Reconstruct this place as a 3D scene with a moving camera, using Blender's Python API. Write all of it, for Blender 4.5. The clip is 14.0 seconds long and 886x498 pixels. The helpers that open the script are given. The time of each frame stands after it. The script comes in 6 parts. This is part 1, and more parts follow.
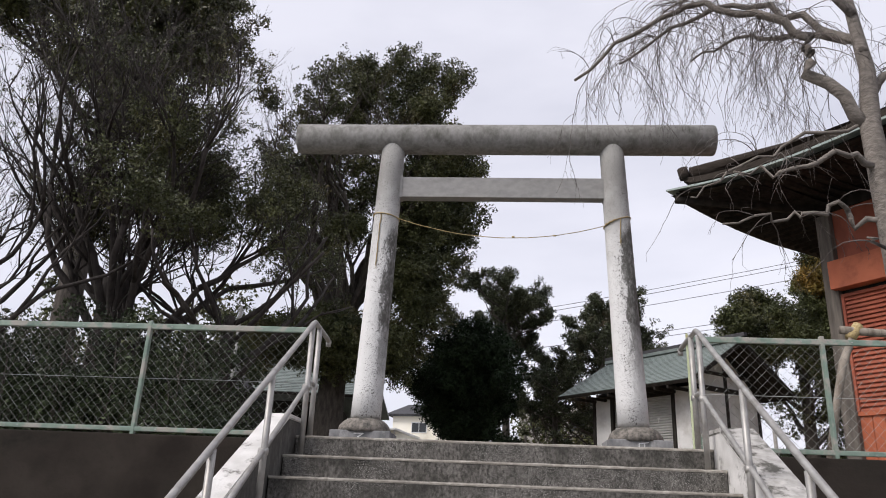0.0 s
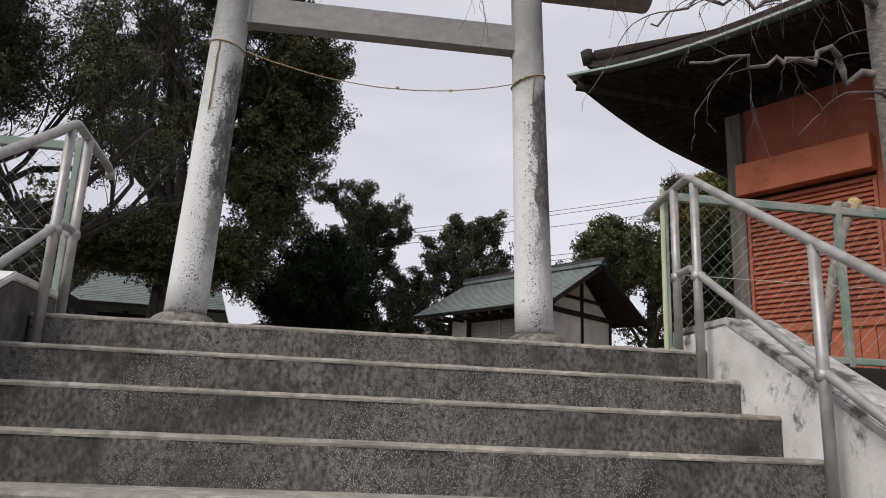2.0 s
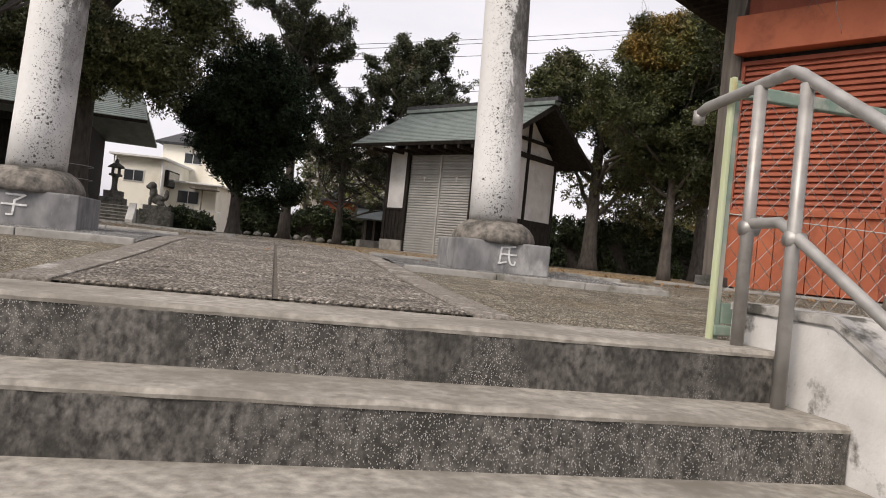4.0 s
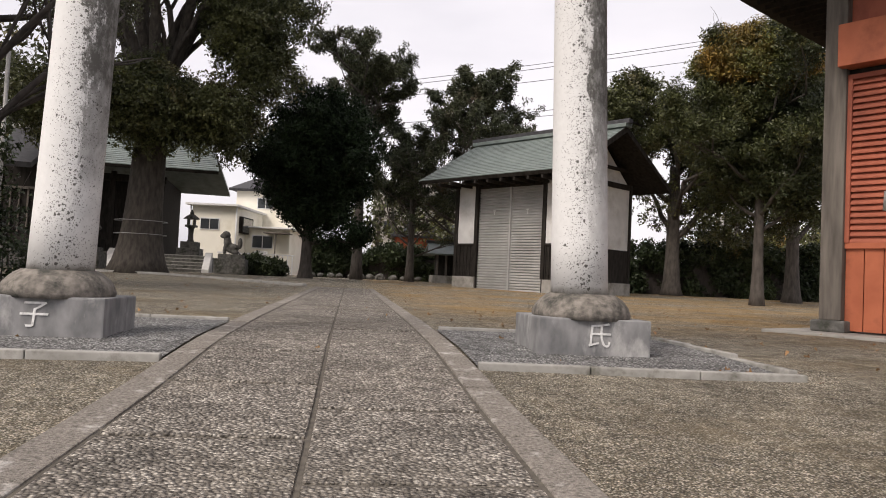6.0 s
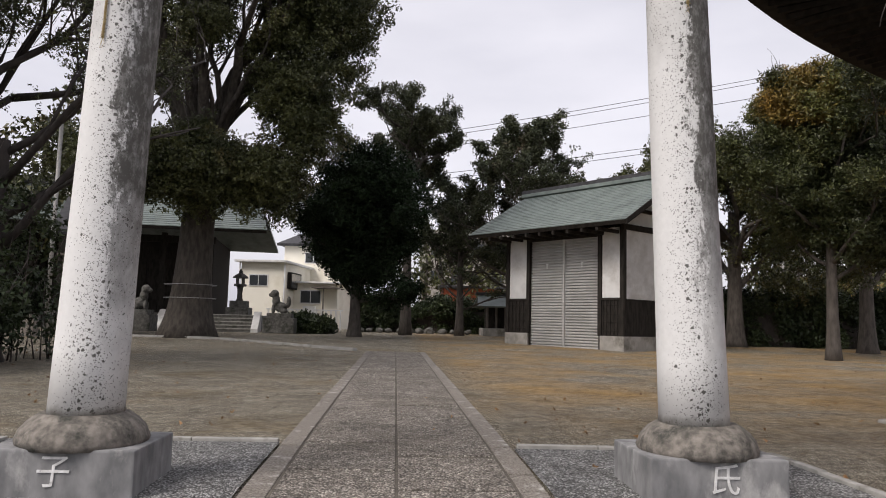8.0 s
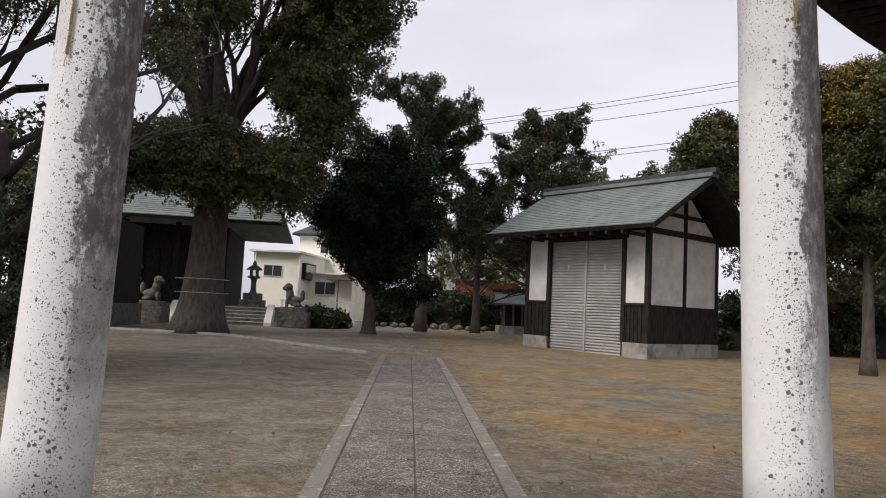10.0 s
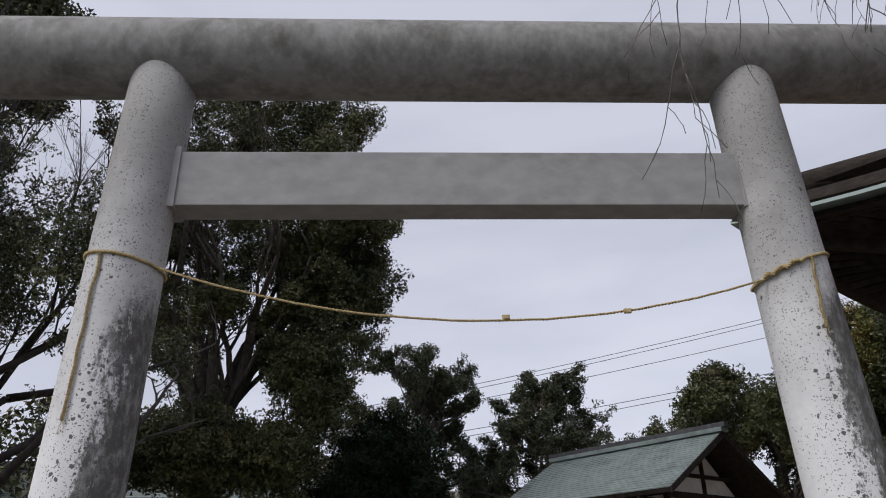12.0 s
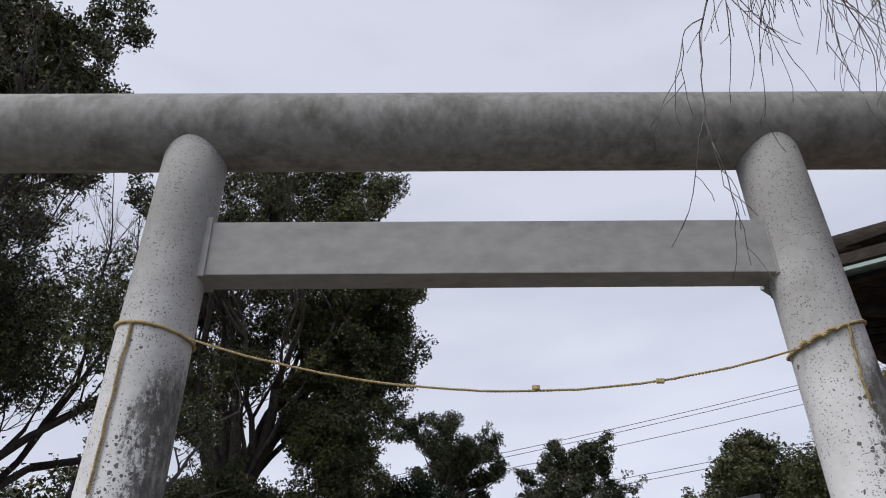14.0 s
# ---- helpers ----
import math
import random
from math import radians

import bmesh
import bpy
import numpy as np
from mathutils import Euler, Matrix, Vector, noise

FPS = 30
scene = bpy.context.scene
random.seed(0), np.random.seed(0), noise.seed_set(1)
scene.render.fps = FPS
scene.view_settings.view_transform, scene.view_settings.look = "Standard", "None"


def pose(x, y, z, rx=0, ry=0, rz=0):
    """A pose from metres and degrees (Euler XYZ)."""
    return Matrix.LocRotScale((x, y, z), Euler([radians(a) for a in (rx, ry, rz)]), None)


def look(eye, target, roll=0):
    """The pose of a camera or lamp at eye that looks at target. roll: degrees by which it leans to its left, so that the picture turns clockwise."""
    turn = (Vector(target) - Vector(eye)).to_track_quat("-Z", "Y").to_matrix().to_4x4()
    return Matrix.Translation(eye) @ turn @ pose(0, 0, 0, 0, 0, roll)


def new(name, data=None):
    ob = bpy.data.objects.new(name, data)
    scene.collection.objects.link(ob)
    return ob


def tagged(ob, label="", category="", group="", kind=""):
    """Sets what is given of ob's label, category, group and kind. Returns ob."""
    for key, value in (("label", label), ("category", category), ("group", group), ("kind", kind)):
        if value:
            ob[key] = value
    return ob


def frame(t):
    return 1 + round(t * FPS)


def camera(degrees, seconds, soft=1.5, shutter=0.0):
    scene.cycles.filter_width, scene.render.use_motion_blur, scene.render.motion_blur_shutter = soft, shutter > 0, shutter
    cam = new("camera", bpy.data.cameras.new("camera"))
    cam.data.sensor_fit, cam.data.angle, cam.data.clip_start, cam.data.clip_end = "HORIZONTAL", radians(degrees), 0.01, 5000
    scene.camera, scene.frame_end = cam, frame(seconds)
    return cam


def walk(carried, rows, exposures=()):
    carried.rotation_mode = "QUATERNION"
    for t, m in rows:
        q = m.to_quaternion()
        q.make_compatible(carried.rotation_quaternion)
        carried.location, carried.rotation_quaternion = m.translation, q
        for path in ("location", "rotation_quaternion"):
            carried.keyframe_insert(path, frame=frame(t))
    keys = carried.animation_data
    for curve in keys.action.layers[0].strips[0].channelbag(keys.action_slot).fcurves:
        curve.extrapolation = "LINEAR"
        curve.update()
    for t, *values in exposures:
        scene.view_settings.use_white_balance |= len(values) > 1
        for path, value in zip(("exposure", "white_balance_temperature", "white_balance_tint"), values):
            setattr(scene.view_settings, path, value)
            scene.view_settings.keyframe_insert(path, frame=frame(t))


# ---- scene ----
cam = camera(61.9, 14.0, soft=1.0)
PATH = [
    (0, (-0.01, 0.236, -0.512), (-0.164, 2.117, 0.149), 2.4),
    (0.5, (-0.092, 0.779, -0.531), (-0.193, 2.676, 0.095), 3.9),
    (1, (-0.142, 1.349, -0.501), (-0.262, 3.264, 0.064), 3.5),
    (1.5, (-0.243, 2.004, -0.504), (-0.116, 3.929, 0.024), 4.7),
    (2, (-0.19, 2.681, -0.474), (0.055, 4.605, 0.012), 2.4),
    (2.5, (-0.187, 3.173, -0.321), (0.277, 5.085, 0.04), 5.9),
    (4.8, (0.098, 4.498, 0.368), (0.531, 6.45, 0.343), 5.4),
    (5, (0.125, 4.572, 0.395), (0.594, 6.516, 0.375), 4.2),
    (5.5, (0.161, 4.786, 0.53), (0.545, 6.749, 0.556), 3.6),
    (6, (0.108, 4.977, 0.597), (0.357, 6.959, 0.678), 2.7),
    (6.5, (0.04, 5.128, 0.749), (0.263, 7.113, 0.841), 2.9),
    (7, (0.039, 5.281, 0.824), (0.245, 7.255, 1.073), 4.1),
    (7.5, (-0.007, 5.489, 0.943), (0.096, 7.474, 1.164), 2.2),
    (7.7, (-0.023, 5.587, 1.001), (0.097, 7.572, 1.212), 1.4),
    (9.8, (-0.063, 6.449, 1.507), (0.075, 8.439, 1.65), 2.8),
    (10, (-0.12, 6.516, 1.55), (-0.038, 8.508, 1.714), 2.8),
    (10.5, (-0.157, 6.598, 1.592), (-0.003, 8.584, 1.775), 0.5),
    (11, (-0.268, 6.706, 1.763), (0.034, 8.654, 2.1), 0.7),
    (11.3, (-0.242, 6.745, 1.844), (-0.079, 8.683, 2.31), 3.4),
    (11.5, (-0.256, 6.704, 1.878), (-0.084, 8.574, 2.566), -1.1),
    (12, (-0.264, 6.692, 1.939), (-0.179, 8.505, 2.779), -1.3),
    (12.5, (-0.295, 6.693, 1.971), (-0.247, 8.471, 2.885), 0.5),
    (13, (-0.293, 6.66, 2.011), (-0.259, 8.399, 2.998), 0.2),
    (13.5, (-0.285, 6.653, 1.997), (-0.254, 8.372, 3.018), -0.2),
    (14, (-0.286, 6.689, 1.956), (-0.263, 8.422, 2.954), -0.7),
]
EXPOSURES = [(0.0, 0.25, 6450, 14), (0.5, -0.02, 6500, 14), (2.5, 0.04, 6600, 13), (5.0, 0.46, 7100, 15), (6.0, 0.38, 7000, 15), (7.5, 0.22, 6700, 14), (10.0, 0.20, 6650, 14), (11.0, 0.08, 6450, 13), (12.0, -0.15, 6200, 13), (13.0, 0.14, 6200, 12), (13.5, 0.03, 6150, 12), (14.0, 0.0, 6150, 12)]
walk(cam, [(t, look(eye, target, roll)) for t, eye, target, roll in PATH], EXPOSURES)

# ---- light ----
SUN = Vector((-0.55, -0.42, 0.72)).normalized()
world = bpy.data.worlds.new("overcast_sky")
scene.world = world
world.use_nodes = True
wt = world.node_tree
wt.nodes.clear()
w_out = wt.nodes.new("ShaderNodeOutputWorld")
w_sky = wt.nodes.new("ShaderNodeTexSky")
w_sky.sky_type, w_sky.sun_disc = "NISHITA", False
w_sky.sun_elevation = math.asin(SUN.z)
w_sky.sun_rotation = math.atan2(SUN.x, SUN.y)
w_sky.dust_density, w_sky.air_density = 3.0, 1.0
w_b1 = wt.nodes.new("ShaderNodeBackground")
w_b1.inputs[1].default_value = 0.05
w_des = wt.nodes.new("ShaderNodeHueSaturation")
w_des.inputs["Saturation"].default_value = 0.3
wt.links.new(w_sky.outputs[0], w_des.inputs["Color"])
wt.links.new(w_des.outputs[0], w_b1.inputs[0])
w_co = wt.nodes.new("ShaderNodeTexCoord")
w_map = wt.nodes.new("ShaderNodeMapping")
w_map.inputs["Scale"].default_value = (1.0, 1.0, 3.2)
w_no = wt.nodes.new("ShaderNodeTexNoise")
w_no.inputs["Scale"].default_value, w_no.inputs["Detail"].default_value = 2.2, 5.0
w_ra = wt.nodes.new("ShaderNodeValToRGB")
w_ra.color_ramp.elements[0].position, w_ra.color_ramp.elements[0].color = 0.34, (0.56, 0.575, 0.65, 1)
w_ra.color_ramp.elements[1].position, w_ra.color_ramp.elements[1].color = 0.62, (0.72, 0.73, 0.80, 1)
w_b2 = wt.nodes.new("ShaderNodeBackground")
w_b2.inputs[1].default_value = 0.80
w_add = wt.nodes.new("ShaderNodeAddShader")
wt.links.new(w_co.outputs["Generated"], w_map.inputs[0])
wt.links.new(w_map.outputs[0], w_no.inputs["Vector"])
wt.links.new(w_no.outputs["Fac"], w_ra.inputs[0])
wt.links.new(w_ra.outputs[0], w_b2.inputs[0])
wt.links.new(w_b1.outputs[0], w_add.inputs[0])
wt.links.new(w_b2.outputs[0], w_add.inputs[1])
wt.links.new(w_add.outputs[0], w_out.inputs[0])

sun_data = bpy.data.lights.new("sun", "SUN")
sun_data.energy, sun_data.angle, sun_data.color = 2.0, radians(24), (1.0, 0.95, 0.88)
sun = new("sun", sun_data)
sun.matrix_world = look(SUN * 60, (0, 0, 0))


# ---- materials ----
def material(name, low, high, scale=6.0, detail=6.0, rough=0.8, metal=0.0, bump=0.3, bump_scale=None, bump_dist=0.01,
             stain=None, stain_scale=1.2, stain_edge=(0.5, 0.65), stretch=(1, 1, 1), spec=0.3, vary=0.0, coords="Object", spots=None, spot_scale=20, spot_cut=0.2):
    """Two-colour grain, stains of a third colour in patches, optional round spots, fine relief; vary: brightness by object."""
    m = bpy.data.materials.new(name)
    m.use_nodes = True
    nt = m.node_tree
    N, L = nt.nodes.new, nt.links.new
    b = nt.nodes["Principled BSDF"]
    b.inputs["Metallic"].default_value = metal
    b.inputs["Specular IOR Level"].default_value = spec
    tc, mp = N("ShaderNodeTexCoord"), N("ShaderNodeMapping")
    mp.inputs["Scale"].default_value = stretch
    L(tc.outputs[coords], mp.inputs[0])
    if coords == "Object":
        ge = N("ShaderNodeNewGeometry")
        L(ge.outputs["Position"], mp.inputs[0])
    n1 = N("ShaderNodeTexNoise")
    n1.inputs["Scale"].default_value, n1.inputs["Detail"].default_value = scale, detail
    L(mp.outputs[0], n1.inputs["Vector"])
    r1 = N("ShaderNodeValToRGB")
    r1.color_ramp.elements[0].position, r1.color_ramp.elements[1].position = 0.32, 0.68
    r1.color_ramp.elements[0].color, r1.color_ramp.elements[1].color = (*low, 1), (*high, 1)
    L(n1.outputs["Fac"], r1.inputs[0])
    colour = r1.outputs[0]
    if stain:
        n2 = N("ShaderNodeTexNoise")
        n2.inputs["Scale"].default_value, n2.inputs["Detail"].default_value, n2.inputs["Roughness"].default_value = stain_scale, 8.0, 0.65
        L(mp.outputs[0], n2.inputs["Vector"])
        r2 = N("ShaderNodeMapRange")
        r2.inputs["From Min"].default_value, r2.inputs["From Max"].default_value = stain_edge
        L(n2.outputs["Fac"], r2.inputs["Value"])
        mx = N("ShaderNodeMix")
        mx.data_type = "RGBA"
        L(r2.outputs[0], mx.inputs["Factor"])
        L(colour, mx.inputs["A"])
        mx.inputs["B"].default_value = (*stain, 1)
        colour = mx.outputs["Result"]
    if spots:
        vo = N("ShaderNodeTexVoronoi")
        vo.inputs["Scale"].default_value = spot_scale
        L(mp.outputs[0], vo.inputs["Vector"])
        lt = N("ShaderNodeMath")
        lt.operation = "LESS_THAN"
        lt.inputs[1].default_value = spot_cut
        L(vo.outputs["Distance"], lt.inputs[0])
        n3 = N("ShaderNodeTexNoise")
        n3.inputs["Scale"].default_value = 1.7
        L(mp.outputs[0], n3.inputs["Vector"])
        r3 = N("ShaderNodeMapRange")
        r3.inputs["From Min"].default_value, r3.inputs["From Max"].default_value = 0.45, 0.55
        L(n3.outputs["Fac"], r3.inputs["Value"])
        mu = N("ShaderNodeMath")
        mu.operation = "MULTIPLY"
        L(lt.outputs[0], mu.inputs[0])
        L(r3.outputs[0], mu.inputs[1])
        mx2 = N("ShaderNodeMix")
        mx2.data_type = "RGBA"
        L(mu.outputs[0], mx2.inputs["Factor"])
        L(colour, mx2.inputs["A"])
        mx2.inputs["B"].default_value = (*spots, 1)
        colour = mx2.outputs["Result"]
    if vary:
        oi = N("ShaderNodeObjectInfo")
        mr = N("ShaderNodeMapRange")
        mr.inputs["To Min"].default_value, mr.inputs["To Max"].default_value = 1 - vary, 1 + vary
        L(oi.outputs["Random"], mr.inputs["Value"])
        hs = N("ShaderNodeHueSaturation")
        L(mr.outputs[0], hs.inputs["Value"])
        L(colour, hs.inputs["Color"])
        colour = hs.outputs[0]
    L(colour, b.inputs["Base Color"])
    rr = N("ShaderNodeMapRange")
    rr.inputs["To Min"].default_value, rr.inputs["To Max"].default_value = max(0.05, rough - 0.12), min(1, rough + 0.1)
    L(n1.outputs["Fac"], rr.inputs["Value"])
    L(rr.outputs[0], b.inputs["Roughness"])
    if bump:
        n4 = N("ShaderNodeTexNoise")
        n4.inputs["Scale"].default_value, n4.inputs["Detail"].default_value = bump_scale or scale * 6, 4.0
        L(mp.outputs[0], n4.inputs["Vector"])
        bp = N("ShaderNodeBump")
        bp.inputs["Strength"].default_value, bp.inputs["Distance"].default_value = bump, bump_dist
        L(n4.outputs["Fac"], bp.inputs["Height"])
        L(bp.outputs[0], b.inputs["Normal"])
    return m


def leaf_material(name, low, high, warm=None, warm_at=(0.55, 0.75), scale=0.5, shine=0.3):
    """Leaves: colour by clump and by leaf."""
    m = material(name, low, high, scale=scale, detail=3, rough=0.5, bump=0, spec=shine, stain=warm, stain_scale=0.35, stain_edge=warm_at)
    nt = m.node_tree
    b = nt.nodes["Principled BSDF"]
    src = b.inputs["Base Color"].links[0].from_socket
    ge = nt.nodes.new("ShaderNodeNewGeometry")
    mr = nt.nodes.new("ShaderNodeMapRange")
    mr.inputs["To Min"].default_value, mr.inputs["To Max"].default_value = 0.5, 1.7
    hs = nt.nodes.new("ShaderNodeHueSaturation")
    nt.links.new(ge.outputs["Random Per Island"], mr.inputs["Value"])
    nt.links.new(mr.outputs[0], hs.inputs["Value"])
    nt.links.new(src, hs.inputs["Color"])
    nt.links.new(hs.outputs[0], b.inputs["Base Color"])
    return m


def pebble_material(name, colours, scale, soil, soil_edge, rough=0.85, tint=None, tint_x=None):
    """Loose gravel: cells of several stone colours with dark gaps, and patches of soil or moss."""
    m = bpy.data.materials.new(name)
    m.use_nodes = True
    nt = m.node_tree
    N, L = nt.nodes.new, nt.links.new
    b = nt.nodes["Principled BSDF"]
    b.inputs["Roughness"].default_value, b.inputs["Specular IOR Level"].default_value = rough, 0.2
    ge = N("ShaderNodeNewGeometry")
    vo = N("ShaderNodeTexVoronoi")
    vo.inputs["Scale"].default_value = scale
    L(ge.outputs["Position"], vo.inputs["Vector"])
    sep = N("ShaderNodeSeparateColor")
    L(vo.outputs["Color"], sep.inputs[0])
    ra = N("ShaderNodeValToRGB")
    ra.color_ramp.interpolation = "CONSTANT"
    while len(ra.color_ramp.elements) < len(colours):
        ra.color_ramp.elements.new(0.5)
    for i, c in enumerate(colours):
        ra.color_ramp.elements[i].position, ra.color_ramp.elements[i].color = i / len(colours), (*c, 1)
    L(sep.outputs[0], ra.inputs[0])
    gap = N("ShaderNodeMapRange")
    gap.inputs["From Min"].default_value, gap.inputs["From Max"].default_value = 0.35, 0.75
    L(vo.outputs["Distance"], gap.inputs["Value"])
    mx = N("ShaderNodeMix")
    mx.data_type = "RGBA"
    L(gap.outputs[0], mx.inputs["Factor"])
    L(ra.outputs[0], mx.inputs["A"])
    mx.inputs["B"].default_value = (*[c * 0.45 for c in colours[0]], 1)
    n = N("ShaderNodeTexNoise")
    n.inputs["Scale"].default_value, n.inputs["Detail"].default_value, n.inputs["Roughness"].default_value = 0.55, 9, 0.7
    L(ge.outputs["Position"], n.inputs["Vector"])
    sr = N("ShaderNodeMapRange")
    sr.inputs["From Min"].default_value, sr.inputs["From Max"].default_value = soil_edge
    L(n.outputs["Fac"], sr.inputs["Value"])
    n5 = N("ShaderNodeTexNoise")
    n5.inputs["Scale"].default_value, n5.inputs["Detail"].default_value = 40, 5
    L(ge.outputs["Position"], n5.inputs["Vector"])
    sc = N("ShaderNodeMix")
    sc.data_type = "RGBA"
    L(n5.outputs["Fac"], sc.inputs["Factor"])
    sc.inputs["A"].default_value, sc.inputs["B"].default_value = (*[c * 0.6 for c in soil], 1), (*[c * 1.4 for c in soil], 1)
    mx3 = N("ShaderNodeMix")
    mx3.data_type = "RGBA"
    L(sr.outputs[0], mx3.inputs["Factor"])
    L(mx.outputs["Result"], mx3.inputs["A"])
    L(sc.outputs["Result"], mx3.inputs["B"])
    colour = mx3.outputs["Result"]
    if tint:
        sx = N("ShaderNodeSeparateXYZ")
        L(ge.outputs["Position"], sx.inputs[0])
        n6 = N("ShaderNodeTexNoise")
        n6.inputs["Scale"].default_value, n6.inputs["Detail"].default_value, n6.inputs["Roughness"].default_value = 0.35, 8, 0.62
        L(ge.outputs["Position"], n6.inputs["Vector"])
        ax = N("ShaderNodeMapRange")
        ax.inputs["From Min"].default_value, ax.inputs["From Max"].default_value = tint_x[0]
        L(sx.outputs[0], ax.inputs["Value"])
        ay = N("ShaderNodeMapRange")
        ay.inputs["From Min"].default_value, ay.inputs["From Max"].default_value = tint_x[1]
        L(sx.outputs[1], ay.inputs["Value"])
        an = N("ShaderNodeMapRange")
        an.inputs["From Min"].default_value, an.inputs["From Max"].default_value = 0.38, 0.70
        L(n6.outputs["Fac"], an.inputs["Value"])
        m1, m2 = N("ShaderNodeMath"), N("ShaderNodeMath")
        m1.operation = m2.operation = "MULTIPLY"
        L(ax.outputs[0], m1.inputs[0])
        L(ay.outputs[0], m1.inputs[1])
        L(m1.outputs[0], m2.inputs[0])
        L(an.outputs[0], m2.inputs[1])
        tc = N("ShaderNodeMix")
        tc.data_type = "RGBA"
        L(n5.outputs["Fac"], tc.inputs["Factor"])
        tc.inputs["A"].default_value, tc.inputs["B"].default_value = (*[c * 0.65 for c in tint], 1), (*[c * 1.35 for c in tint], 1)
        mx4 = N("ShaderNodeMix")
        mx4.data_type = "RGBA"
        L(m2.outputs[0], mx4.inputs["Factor"])
        L(colour, mx4.inputs["A"])
        L(tc.outputs["Result"], mx4.inputs["B"])
        colour = mx4.outputs["Result"]
    n7 = N("ShaderNodeTexNoise")
    n7.inputs["Scale"].default_value, n7.inputs["Detail"].default_value, n7.inputs["Roughness"].default_value = 9.0, 9, 0.85
    L(ge.outputs["Position"], n7.inputs["Vector"])
    tone = N("ShaderNodeMapRange")
    for k, v in (("From Min", 0.32), ("From Max", 0.68), ("To Min", 0.4), ("To Max", 1.65)):
        tone.inputs[k].default_value = v
    L(n7.outputs["Fac"], tone.inputs["Value"])
    n8 = N("ShaderNodeTexNoise")
    n8.inputs["Scale"].default_value, n8.inputs["Detail"].default_value, n8.inputs["Roughness"].default_value = 1.6, 10, 0.75
    L(ge.outputs["Position"], n8.inputs["Vector"])
    worn = N("ShaderNodeMapRange")
    for k, v in (("From Min", 0.36), ("From Max", 0.64), ("To Min", 0.72), ("To Max", 1.22)):
        worn.inputs[k].default_value = v
    L(n8.outputs["Fac"], worn.inputs["Value"])
    both = N("ShaderNodeMath")
    both.operation = "MULTIPLY"
    L(tone.outputs[0], both.inputs[0])
    L(worn.outputs[0], both.inputs[1])
    hv = N("ShaderNodeHueSaturation")
    L(both.outputs[0], hv.inputs["Value"])
    L(colour, hv.inputs["Color"])
    L(hv.outputs[0], b.inputs["Base Color"])
    bp = N("ShaderNodeBump")
    bp.inputs["Strength"].default_value, bp.inputs["Distance"].default_value = 1.0, 0.02
    bp.invert = True
    L(vo.outputs["Distance"], bp.inputs["Height"])
    L(bp.outputs[0], b.inputs["Normal"])
    return m


